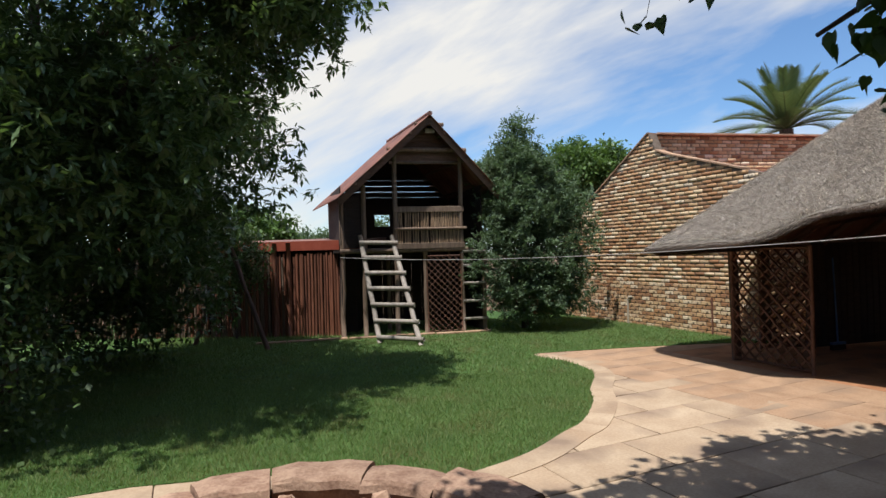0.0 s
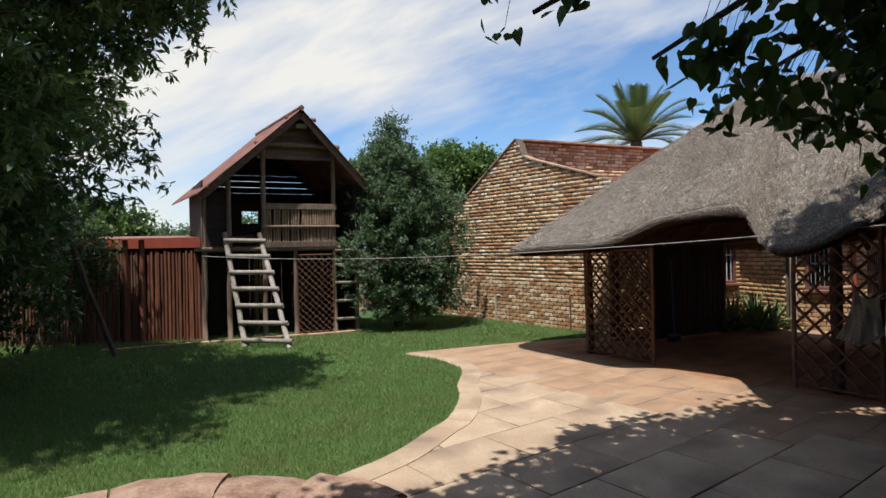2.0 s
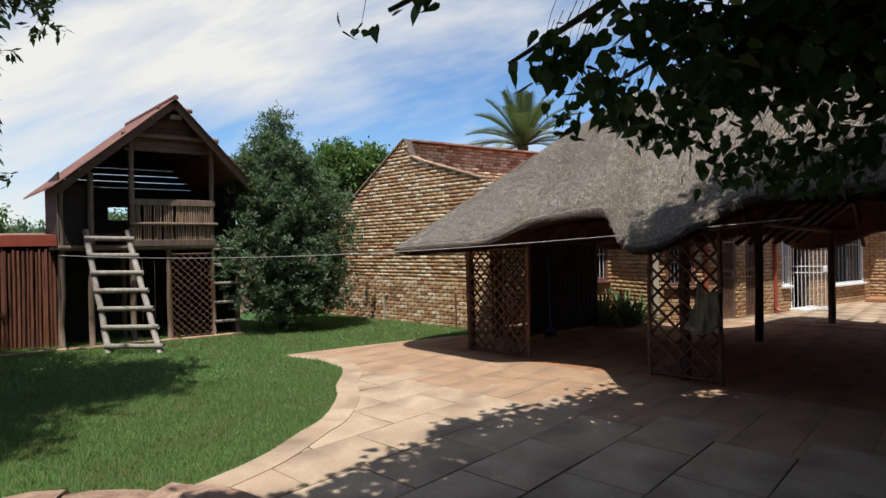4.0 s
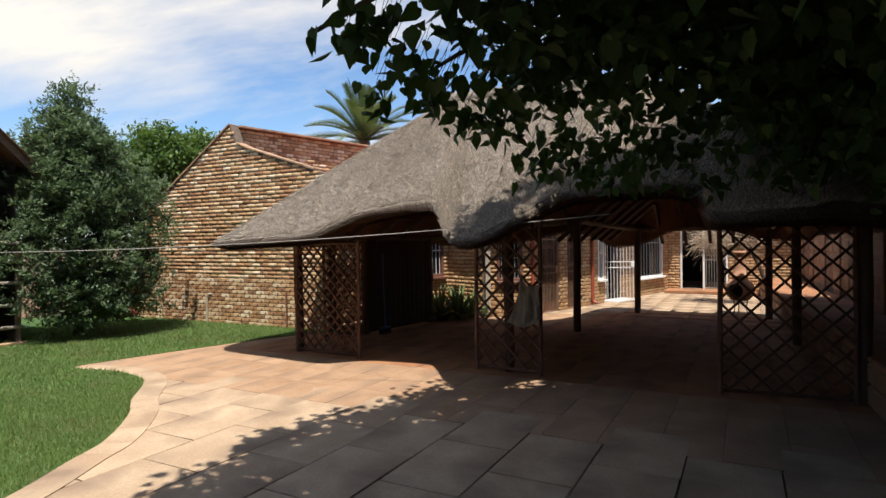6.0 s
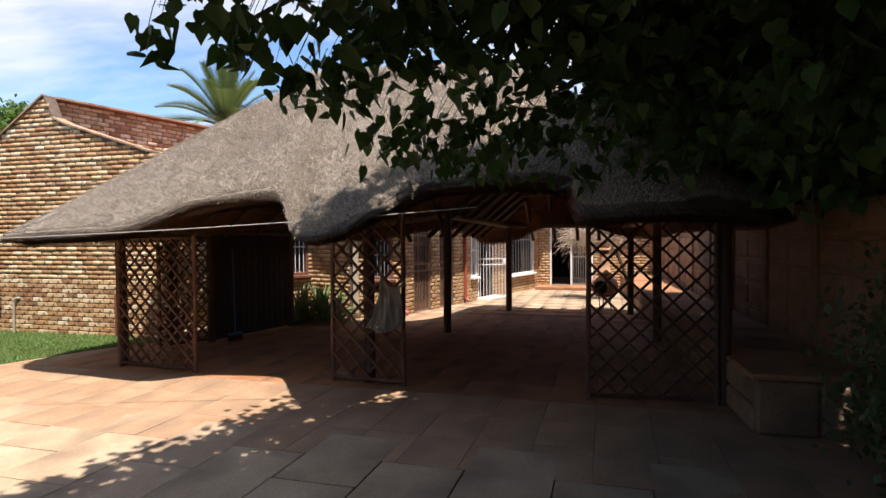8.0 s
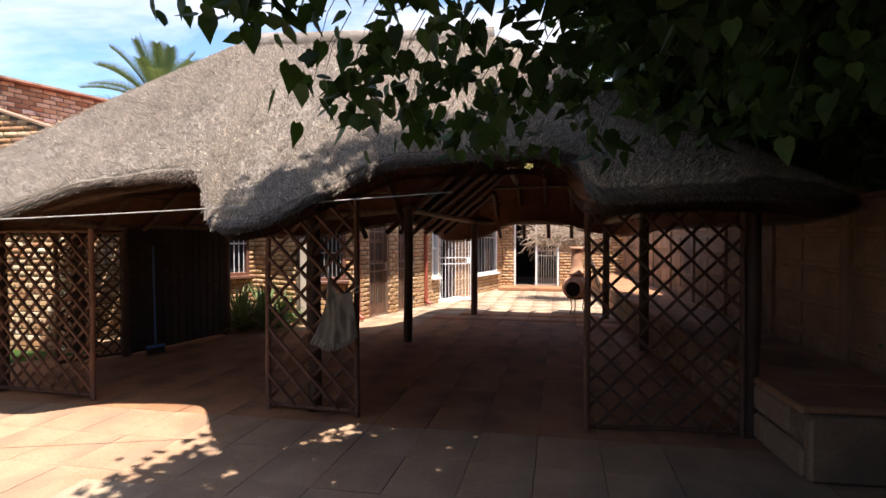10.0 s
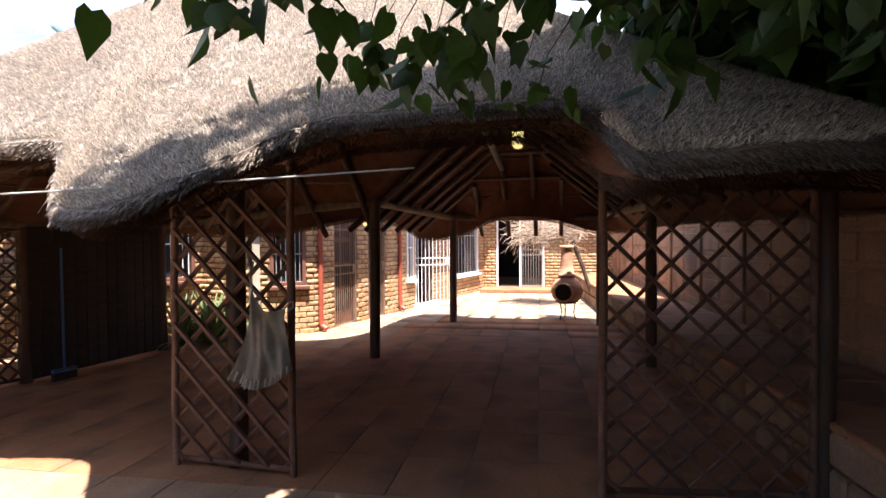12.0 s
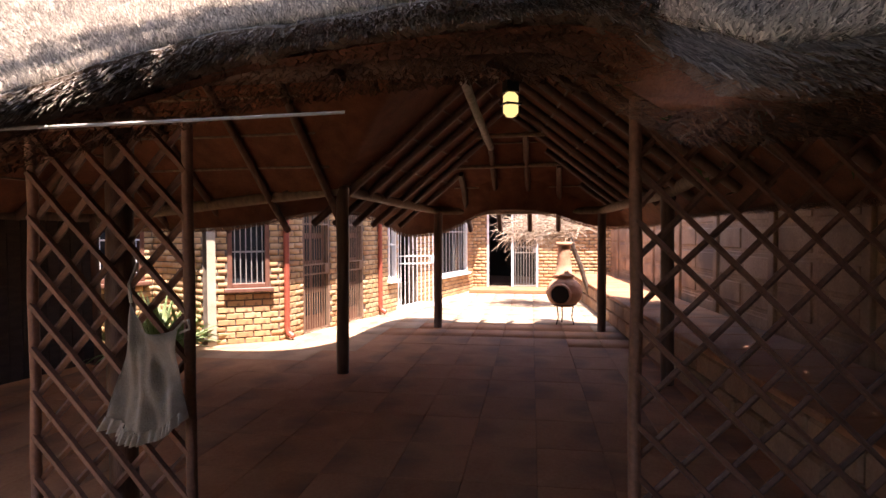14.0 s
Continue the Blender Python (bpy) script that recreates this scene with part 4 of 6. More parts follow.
E_ = e0 + (e1 - e0) * ff[:, None]
R_ = ridge_all[ii] + (ridge_all[(ii + 1) % nu] - ridge_all[ii]) * ff[:, None]


def surf(v):
    """Places on the roof's upper face for the chosen steps of the eave."""
    f = np.clip(v, 0, 0.9999) ** (1 / 1.3) * nv
    j, g = f.astype(int), (f % 1)[:, None]
    k = (ii + 1) % nu
    return (ROOF[ii, j] * (1 - g) + ROOF[ii, j + 1] * g) * (1 - ff[:, None]) + (ROOF[k, j] * (1 - g) + ROOF[k, j + 1] * g) * ff[:, None]


slope_len = np.linalg.norm(R_ - E_, axis=1)
ln_ = us.uniform(0.025, 0.06, count)
top_p = surf(vv + ln_ / slope_len)
low_p = surf(vv)
tang = base_loop[(ii + 1) % nu] - base_loop[ii]
tang /= np.linalg.norm(tang, axis=1)[:, None] + 1e-9
low_p = low_p + tang * us.normal(0, 0.018, count)[:, None]
low_p[:, 2] += us.uniform(0.006, 0.042, count)
top_p[:, 2] -= 0.004
edge_sel = np.arange(count) < count // 11
inw = (R_ - E_)
inw[:, 2] = 0
inw /= np.linalg.norm(inw, axis=1)[:, None]
# those of the cut edge point out and down between its foot and its upper rim
ne = int(edge_sel.sum())
rim = surf(np.zeros(count))[edge_sel]
mid = E_[edge_sel] + (rim - E_[edge_sel]) * us.uniform(-0.1, 1.0, ne)[:, None] + tang[edge_sel] * us.normal(0, 0.02, ne)[:, None]
low_p[edge_sel] = mid - inw[edge_sel] * us.uniform(0.005, 0.035, ne)[:, None]
low_p[edge_sel, 2] -= us.uniform(0.0, 0.035, ne)
top_p[edge_sel] = mid + inw[edge_sel] * 0.05 + tang[edge_sel] * us.normal(0, 0.015, ne)[:, None]
top_p[edge_sel, 2] += 0.03
wd = tang * us.uniform(0.0010, 0.0028, count)[:, None]
v4 = np.stack([low_p - wd, low_p + wd, top_p + wd, top_p - wd], 1).reshape(-1, 3)
n_cut = 4 * ne
tagged(raw_mesh("straw", v4[n_cut:], np.arange(len(v4) - n_cut).reshape(-1, 4), M_STRAW, shelter), "loose grey straw ends", kind="stuff")
tagged(raw_mesh("eave_straw", v4[:n_cut], np.arange(n_cut).reshape(-1, 4), M_EDGE, shelter), "straw ends of the cut eave, coloured dull as if shaded", kind="stuff")
# brown straw butts that bristle from the cut edge and its underside
cu = 90000
wb = np.array([seg[i] if i in front else seg[i] * 0.45 for i in range(nu)])
iu = us.choice(nu, cu, p=wb / wb.sum())
fu = us.uniform(0, 1, cu)[:, None]
eu = lp[iu] + (lp[(iu + 1) % nu] - lp[iu]) * fu
ru = ridge_all[iu]
iw = ru - eu
iw[:, 2] = 0
iw /= np.linalg.norm(iw, axis=1)[:, None]
tg = lp[(iu + 1) % nu] - lp[iu]
tg = tg / (np.linalg.norm(tg, axis=1)[:, None] + 1e-9)
dp = us.uniform(-0.02, 1.0, cu) * (0.28 + 0.6 * np.clip(eu[:, 2] - 1.7, 0, 1))
hi_u = eu + iw * dp[:, None]
hi_u[:, 2] += 0.02 - 0.07 * np.clip(dp / 0.26, 0, 1)
lo_u = hi_u - iw * us.uniform(0.02, 0.075, cu)[:, None] + tg * us.normal(0, 0.02, cu)[:, None]
lo_u[:, 2] -= us.uniform(0.005, 0.03, cu)
wu = tg * us.uniform(0.001, 0.0024, cu)[:, None]
v4 = np.stack([lo_u - wu, lo_u + wu, hi_u + wu, hi_u - wu], 1).reshape(-1, 3)
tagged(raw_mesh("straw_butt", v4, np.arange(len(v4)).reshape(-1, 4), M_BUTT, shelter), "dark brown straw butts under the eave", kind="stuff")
# cement ridge cap
pts = [RIDGE[0].lerp(RIDGE[1], k / 8) + Vector((0, 0, 0.0)) for k in range(9)]
part("ridge_cap", tube(bmesh.new(), pts, 0.12, 8, jitter=0.1), M_THATCH, shelter, "rolled thatch ridge", smooth=True)

rr = random.Random(21)
for k, (x, y) in POSTS.items():
    part("post", pole((x, y, -0.03), (x + rr.uniform(-0.03, 0.03), y + rr.uniform(-0.03, 0.03), BEAM[k]), 0.066, 10, 6, 0.006, rnd=rr), M_POLE_DARK, shelter, smooth=True)
for a, b in (("C", "R"), ("R", "P3"), ("P3", "P2"), ("P2", "P1"), ("P1", "K"), ("K", "Q"), ("Q", "A"), ("A", "B"), ("B", "C")):
    p, q = Vector((*POSTS[a], BEAM[a] - 0.03)), Vector((*POSTS[b], BEAM[b] - 0.03))
    part("ring_beam", pole(p, q, 0.06, 8, 6, 0.015, rnd=rr), M_POLE_DARK if {a, b} <= {"A", "B", "C"} else M_POLE, shelter, smooth=True)

plan = [POSTS[k] for k in ("A", "Q", "K", "P1", "P2", "P3", "R", "C", "B")]
gx_, gy_ = np.meshgrid(np.arange(4.2, 13.2, 0.07), np.arange(1.9, 9.9, 0.07), indexing="ij")
keep = inside(plan, gx_, gy_)
bm = bmesh.new()
made = {}
for i in range(gx_.shape[0]):
    for j in range(gx_.shape[1]):
        if keep[i, j]:
            made[i, j] = bm.verts.new((gx_[i, j], gy_[i, j], inner_z(gx_[i, j], gy_[i, j])[0]))
for i, j in made:
    q = [(i, j), (i, j + 1), (i + 1, j + 1), (i + 1, j)]
    if all(c in made for c in q):
        bm.faces.new([made[c] for c in q])
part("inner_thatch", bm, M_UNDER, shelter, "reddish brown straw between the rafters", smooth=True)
for k, (p, u, w, z, l_) in enumerate(PLANES):
    gap = 0.72 if k in (0, 4, 5) else 0.5
    s_ = 0.12
    while s_ < l_:
        t_end, t = 0.0, 0.05
        while t < 5:
            q = p + u * s_ + w * t
            zz, kk = inner_z(q.x, q.y)
            if kk != k or zz < z + PITCH * t - 0.01:
                break
            t_end = t
            t += 0.05
        if t_end > 0.35:
            a, b = p + u * s_ - w * (0.42 if k in (2, 3, 4) else 0.1), p + u * s_ + w * t_end
            part("rafter", pole((a.x, a.y, z - PITCH * (0.42 if k in (2, 3, 4) else 0.1) - 0.05), (b.x, b.y, z + PITCH * t_end - 0.05), 0.042, 7, 4, 0.01, rnd=rr), M_POLE_DARK, shelter, smooth=True)
        s_ += gap * rr.uniform(0.9, 1.1)
    for n_ in range(1, 9):
        t = n_ * 0.36
        run = [q for q in (p + u * (l_ * m / 60) + w * t for m in range(61)) if inner_z(q.x, q.y)[1] == k and inner_z(q.x, q.y)[0] > z + PITCH * t - 0.01]
        if len(run) > 4:
            part("batten", tube(bmesh.new(), [(q.x, q.y, z + PITCH * t - 0.012 + 0.004 * math.sin(7 * q.x)) for q in run[::3]], 0.013, 5), M_POLE, shelter)
part("hanging_pole", pole((7.0, 4.14, 2.40), (8.68, 4.87, 2.27), 0.03, 8, rnd=rr), M_POLE_PALE, shelter, "pale pole slung under the rafters", smooth=True)
for x, y, z, h in ((10.9, 6.02, 2.77, 1.3), (11.78, 6.15, 2.48, 1.12)):
    part("collar_tie", pole((x - 0.414 * h, y + 0.91 * h, z), (x + 0.414 * h, y - 0.91 * h, z + 0.03), 0.032, 7, rnd=rr), M_POLE, shelter, smooth=True)

# hanging lamp inside
LX, LY, LZ = 7.80, 4.24, 2.40
lamp = thing("bulkhead_lamp", (LX, LY, LZ - 0.1), "yellow glass bulkhead lamp hung under the thatch", "lamp")
bm = bmesh.new()
box(bm, (LX, LY, LZ), (0.10, 0.085, 0.17), -35, bevel=0.028)
cover = part("cover", bm, M_GLOW, lamp, "lit yellow glass cover")
part("cage_band", box(bmesh.new(), (LX, LY, LZ), (0.115, 0.10, 0.014), -35), M_IRON, cover)
part("mount", box(bmesh.new(), (LX, LY, LZ + 0.12), (0.09, 0.07, 0.08), -35), M_IRON, lamp)
part("wire", tube(bmesh.new(), [(LX, LY, LZ + 0.2), (LX + 0.02, LY + 0.05, 3.0), (LX + 0.1, LY + 0.3, 3.42)], 0.008, 5), M_IRON, lamp)


def lattice(name, p, q, h, label, step=0.155, lath=0.016, frame_r=0.026, group="lattice panels", parent=None, z0=0.05):
    """A crossed lattice of split laths in a pole frame, upright from p to q."""
    p, q = Vector((*p, 0)), Vector((*q, 0))
    u = (q - p).normalized()
    w = (q - p).length
    nrm = Vector((u.y, -u.x, 0))
    rnd = random.Random(hash(name) % 7 + int(p.x * 100))
    t = thing(name, p, label, "trellis", group)
    at = lambda s, z, o=0.0: p + u * s + nrm * o + Vector((0, 0, z))
    for s in (0, w):
        part("frame_pole", pole(at(s, 0.0), at(s, h), frame_r, 7, 5, 0.008, rnd=rnd), M_LATH, t, smooth=True)
    for z in (z0, h - 0.02):
        part("frame_rail", pole(at(0, z), at(w, z), frame_r * 0.8, 7, 4, 0.006, rnd=rnd), M_LATH, t, smooth=True)
    H = h - 0.04 - z0
    for sgn in (1, -1):
        c = -H
        while c < w:
            lo_s, lo_z, hi_s, hi_z = (c, 0.0, c + H, H)
            if lo_s < 0:
                lo_z, lo_s = -lo_s, 0.0
            if hi_s > w:
                hi_z, hi_s = H - (hi_s - w), w
            if hi_z - lo_z > 0.06:
                a, b = (lo_s, hi_s) if sgn > 0 else (w - lo_s, w - hi_s)
                part("lath", pole(at(a, z0 + lo_z, -0.014 * sgn), at(b, z0 + hi_z, -0.014 * sgn), lath, 5, 4, 0.005, rnd=rnd), M_LATH, t)
            c += step * 1.0
    return t


lattice("trellis", (4.27, 8.45), (4.70, 7.32), 1.66, "brown wooden lattice panel beside the shelter's opening", 0.17)
lattice("trellis", (5.52, 5.71), (5.82, 4.88), 2.07, "brown wooden lattice panel with an apron hung on it", 0.215, 0.018)
lattice("trellis", (6.62, 3.10), (7.20, 2.06), 2.07, "dim brown wooden lattice panel by the boundary wall", 0.205, 0.014)
lattice("trellis", (5.10, 9.22), (5.86, 9.18), 1.66, "brown wooden lattice panel before the brick wall", 0.17)

# plank screen at the back of the shelter
screen = thing("plank_screen", (6.8, 9.4, 0), "dark creosoted plank screen with gaps of light", "screen")
for i in range(13):
    x = 5.98 + i * 0.134
    y = 9.17 + (x - 5.98) * 0.27
    part("plank", box(bmesh.new(), (x, y, 0.86), (0.129, 0.022, 1.66), 15.1, bevel=0.003), M_PLANK_DARK, screen)
for z in (0.45, 1.4):
    part("rail", box(bmesh.new(), (6.80, 9.42, z), (1.76, 0.04, 0.09), 15.1), M_PLANK_DARK, screen)
broom = thing("broom", (6.2, 9.05, 0), "blue handled broom leaning on the plank screen", "broom")
part("handle", tube(bmesh.new(), [(6.20, 9.02, 0.12), (6.24, 9.14, 1.45)], 0.013, 8), M_BLUE, broom)
head_ = part("head", box(bmesh.new(), (6.20, 9.02, 0.105), (0.28, 0.06, 0.04), 15, bevel=0.008), M_BLUE, broom)
part("bristles", box(bmesh.new(), (6.20, 9.02, 0.045), (0.27, 0.05, 0.085), 15), M_PLANK_DARK, head_, "dark bristle block")

# apron on the lattice, hooked by one corner
apron = thing("apron", (5.70, 5.0, 0.6), "grey beige ruffled cloth apron hung askew from the lattice", "apron")
AP0, AP_U, AP_O = Vector((5.455, 5.685, 0)), Vector((0.34, -0.94, 0)), Vector((-0.933, -0.36, 0))


def curve3(a, b, c, t):
    """A bend through three (along, height) places."""
    k = [2 * (t - 0.5) * (t - 1), -4 * t * (t - 1), 2 * t * (t - 0.5)]
    return Vector((a[0] * k[0] + b[0] * k[1] + c[0] * k[2], a[1] * k[0] + b[1] * k[1] + c[1] * k[2]))


def apron_at(a, b):
    """a across from the hooked side (0) to the free side (1), b down from top (0) to hem (1)."""
    top, hem = curve3((0.664, 1.24), (0.755, 1.11), (0.898, 1.12), a), curve3((0.525, 0.71), (0.74, 0.655), (0.93, 0.765), a)
    lft, rgt = curve3((0.664, 1.24), (0.632, 0.97), (0.525, 0.71), b), curve3((0.898, 1.12), (0.915, 0.95), (0.93, 0.765), b)
    flat = Vector((0.664, 1.24)) * (1 - a) * (1 - b) + Vector((0.898, 1.12)) * a * (1 - b) + Vector((0.525, 0.71)) * (1 - a) * b + Vector((0.93, 0.765)) * a * b
    return top * (1 - b) + hem * b + lft * (1 - a) + rgt * a - flat


def apron_sheet(bm, na, nb, b0, b1, depth):
    rows_ = []
    for j in range(nb + 1):
        b = b0 + (b1 - b0) * j / nb
        row = []
        for i in range(na + 1):
            a = i / na
            q = apron_at(a, b)
            row.append(bm.verts.new(AP0 + AP_U * q.x + Vector((0, 0, q.y)) + AP_O * depth(a, b)))
        rows_.append(row)
    for p, q in zip(rows_, rows_[1:]):
        for i in range(na):
            bm.faces.new((p[i], p[i + 1], q[i + 1], q[i]))
    return bm


folds = lambda a, b: 0.045 + 0.020 * math.sin(a * 13 + b * 3.0) * (0.35 + 0.8 * b) + 0.012 * math.sin(a * 29 - b * 6) * b + 0.016 * math.sin(b * 9 - a * 7) * (1 - b) + 0.02 * math.sin(math.pi * a)
bm = apron_sheet(bmesh.new(), 36, 30, 0.0, 1.0, folds)
bmesh.ops.solidify(bm, geom=bm.faces[:], thickness=0.005)
cloth = part("cloth", bm, M_CLOTH, apron, smooth=True)
part("ruffle", apron_sheet(bmesh.new(), 110, 4, 0.985, 1.11, lambda a, b: folds(a, 1.0) + 0.008 + 0.020 * math.sin(a * 92) * min(1.0, 0.25 + (b - 0.985) * 9)), M_CLOTH, cloth, "gathered ruffle along the hem", smooth=True)
on = lambda s_, z_, o_: AP0 + AP_U * s_ + Vector((0, 0, z_)) + AP_O * o_
part("strap", tube(bmesh.new(), [on(0.67, 1.23, 0.05), on(0.635, 1.31, 0.02), on(0.62, 1.40, -0.05), on(0.60, 1.36, -0.07)], 0.008, 5), M_CLOTH, apron)
part("strap", tube(bmesh.new(), [on(0.895, 1.115, 0.05), on(0.92, 1.15, 0.03), on(0.945, 1.16, 0.03), on(0.95, 1.12, 0.03), on(0.91, 1.10, 0.04)], 0.006, 5), M_CLOTH, apron)

# washing line
line_ob = thing("washing_line", (1.5, 7.5, 0), "pale rope washing line across the garden", "washing line")


# ---- treehouse ----
TH_O, TH_A = Vector((-1.57, 11.93, 0)), math.degrees(math.atan2(0.193, 0.981))
TH_U, TH_V = Vector((0.981, 0.193, 0)), Vector((-0.28, 0.96, 0))


def th(u, v, z):
    return TH_O + TH_U * u + TH_V * v + Vector((0, 0, z))


house = thing("treehouse", th(0.8, 1.2, 0), "raised wooden playhouse with a rusty pitched tin roof", "playhouse")
rr = random.Random(31)
BACK = 2.3
APEX_U, APEX_Z = 1.33, 4.55
for u_, v_, z_ in ((0.0, 0.0, 3.15), (0.66, 0.0, 3.86), (2.07, 0.0, 3.86), (2.5, BACK, 3.0), (-0.45, BACK, 3.0), (-0.45, 0.05, 2.9), (0.66, 0.9, 1.75), (1.28, 0.02, 1.75)):
    part("post", pole(th(u_, v_, -0.03), th(u_, v_, z_), 0.05, 8, 6, 0.012, rnd=rr), M_POLE, house, smooth=True)
for z0_, a_, b_, r_ in ((1.78, (-0.5, 0.0), (2.2, 0.0), 0.05), (3.88, (0.5, -0.05), (2.2, -0.05), 0.05), (3.62, (0.55, 0.0), (2.15, 0.0), 0.035), (2.22, (0.62, -0.06), (2.16, -0.06), 0.032), (4.42, (1.1, -0.06), (1.72, -0.06), 0.04)):
    part("beam", pole(th(*a_, z0_), th(*b_, z0_), r_, 8, 5, 0.01, rnd=rr), M_POLE, house, smooth=True)
part("platform", box(bmesh.new(), th(0.95, BACK / 2, 1.78), (2.95, BACK, 0.06), TH_A), M_PLANK_DARK, house)
part("rail_board", box(bmesh.new(), th(1.37, -0.04, 2.63), (1.5, 0.035, 0.12), TH_A, bevel=0.006), M_POLE, house)
part("floor_board", box(bmesh.new(), th(1.37, -0.05, 1.86), (1.5, 0.035, 0.12), TH_A, bevel=0.006), M_POLE, house)
for i in range(40):
    u_ = 0.72 + i * 0.0345
    if i in (3, 8, 13, 19):
        continue
    for z0_, z1_ in ((2.24, 2.60), (1.90, 2.20)):
        part("reed", pole(th(u_, -0.02 + rr.uniform(-0.01, 0.01), z0_), th(u_ + rr.uniform(-0.012, 0.012), -0.02, z1_), rr.uniform(0.009, 0.014), 5, 2, 0.004, rnd=rr), M_REED, house)
# walls of dark planks: left side, back with a window, right side
for i in range(9):
    z = 1.98 + i * 0.135
    part("plank", box(bmesh.new(), th(-0.47, BACK / 2, z), (0.025, BACK, 0.134), 16.3), M_PLANK_DARK, house)
    part("plank", box(bmesh.new(), th(2.52, BACK / 2, z), (0.025, BACK, 0.134), 16.3), M_PLANK_DARK, house)
for i in range(19):
    z = 1.90 + i * 0.142
    ul, ur = max(-0.47, APEX_U - (4.58 - z) * 1.24), min(2.52, APEX_U + (4.58 - z) * 0.87)
    if 2.36 < z < 2.72:
        part("plank", box(bmesh.new(), th(0.08, BACK, z), (1.10, 0.025, 0.1425), TH_A), M_PLANK_DARK, house)
        part("plank", box(bmesh.new(), th(1.76, BACK, z), (1.52, 0.025, 0.1425), TH_A), M_PLANK_DARK, house)
    else:
        gap = 0.131 if 3.1 < z < 3.6 else 0.1425
        part("plank", box(bmesh.new(), th((ul + ur) / 2, BACK, z), (ur - ul, 0.025, gap), TH_A), M_PLANK_DARK, house)
for i in range(4):
    part("plank", box(bmesh.new(), th(-0.23, 0.04, 1.98 + i * 0.27), (0.44, 0.02, 0.265), TH_A), M_PLANK_DARK, house)
# lower back walls
for i in range(12):
    part("plank", box(bmesh.new(), th(-0.32 + i * 0.245, BACK, 0.88), (0.24, 0.025, 1.76), TH_A), M_PLANK_DARK, house)
for i in range(9):
    part("plank", box(bmesh.new(), th(-0.47, 0.13 + i * 0.25, 0.88), (0.025, 0.245, 1.76), 16.3), M_PLANK_DARK, house)
    part("plank", box(bmesh.new(), th(2.52, 0.13 + i * 0.25, 0.88), (0.025, 0.245, 1.76), 16.3), M_PLANK_DARK, house)
# gable boards
for i in range(6):
    z = 3.70 + i * 0.14
    hw = max(0.08, (4.52 - z - 0.05) * 1.0)
    part("gable_board", box(bmesh.new(), th(APEX_U + 0.02, 0.02, z), (2 * hw, 0.022, 0.135), TH_A, bevel=0.003), M_GABLEBOARD, house)
# pitched roof of corrugated tin
ROOF_V = Vector((-0.36, 0.933, 0))


def rf(u, v, z):
    """Like th(), along the roof's own ridge line, which runs askew to the walls."""
    return TH_O + TH_U * u + TH_V * -0.45 + ROOF_V * (v + 0.45) + Vector((0, 0, z))


def tin_slope(u_eave, z_eave, nm):
    bm = bmesh.new()
    n_c = 72
    top, low = [], []
    for k in range(n_c + 1):
        v_ = -0.45 + (BACK + 0.75) * k / n_c
        w = 0.014 * math.sin(k * math.pi / 2.0)
        up = Vector((0, 0, w))
        rows4 = [rf(APEX_U + (u_eave - APEX_U) * f, v_, APEX_Z + (z_eave - APEX_Z) * f) + up for f in (0.0, 0.34, 0.67, 1.0)]
        top.append([bm.verts.new(p) for p in rows4])
        low.append([bm.verts.new(p - Vector((0, 0, 0.012))) for p in rows4])
    for k in range(n_c):
        for j in range(3):
            bm.faces.new((top[k][j], top[k][j + 1], top[k + 1][j + 1], top[k + 1][j]))
            bm.faces.new((low[k + 1][j], low[k + 1][j + 1], low[k][j + 1], low[k][j]))
        bm.faces.new((top[k][3], low[k][3], low[k + 1][3], top[k + 1][3]))
    for k in (0, n_c):
        for j in range(3):
            bm.faces.new((top[k][j], low[k][j], low[k][j + 1], top[k][j + 1]))
    return part(nm, bm, M_TIN, house, "rust red corrugated tin sheet", smooth=True)


tin_slope(-0.58, 2.84, "roof_sheet")
tin_slope(2.85, 2.90, "roof_sheet")
part("ridge_flashing", tube(bmesh.new(), [rf(APEX_U, -0.47, APEX_Z + 0.01), rf(APEX_U, BACK + 0.32, APEX_Z + 0.01)], 0.05, 8), M_TIN, house)
for ue, ze in ((-0.54, 2.84), (2.87, 2.86)):
    part("barge_board", box(bmesh.new(), th((APEX_U + ue) / 2, -0.36, (APEX_Z + ze) / 2 - 0.09), (math.hypot(APEX_U - ue, APEX_Z - ze), 0.03, 0.12), TH_A, 0, -math.degrees(math.atan2(APEX_Z - ze, APEX_U - ue))), M_GABLEBOARD, house)
for f in (0.2, 0.5, 0.8):
    for ue, ze in ((-0.58, 2.84), (2.95, 2.86)):
        part("purlin", pole(rf(APEX_U + (ue - APEX_U) * f, -0.4, APEX_Z + (ze - APEX_Z) * f - 0.05), rf(APEX_U + (ue - APEX_U) * f, BACK + 0.2, APEX_Z + (ze - APEX_Z) * f - 0.05), 0.03, 6, 3, rnd=rr), M_POLE, house)
fl = thing("floodlight", th(1.41, -0.1, 4.28), "small twin floodlight on the playhouse gable", "lamp")
part("housing", box(bmesh.new(), th(1.41, -0.10, 4.28), (0.22, 0.10, 0.10), TH_A, 20, bevel=0.015), M_GREYBAR, fl)
part("bracket", box(bmesh.new(), th(1.41, -0.03, 4.34), (0.05, 0.10, 0.04), TH_A), M_IRON, fl)

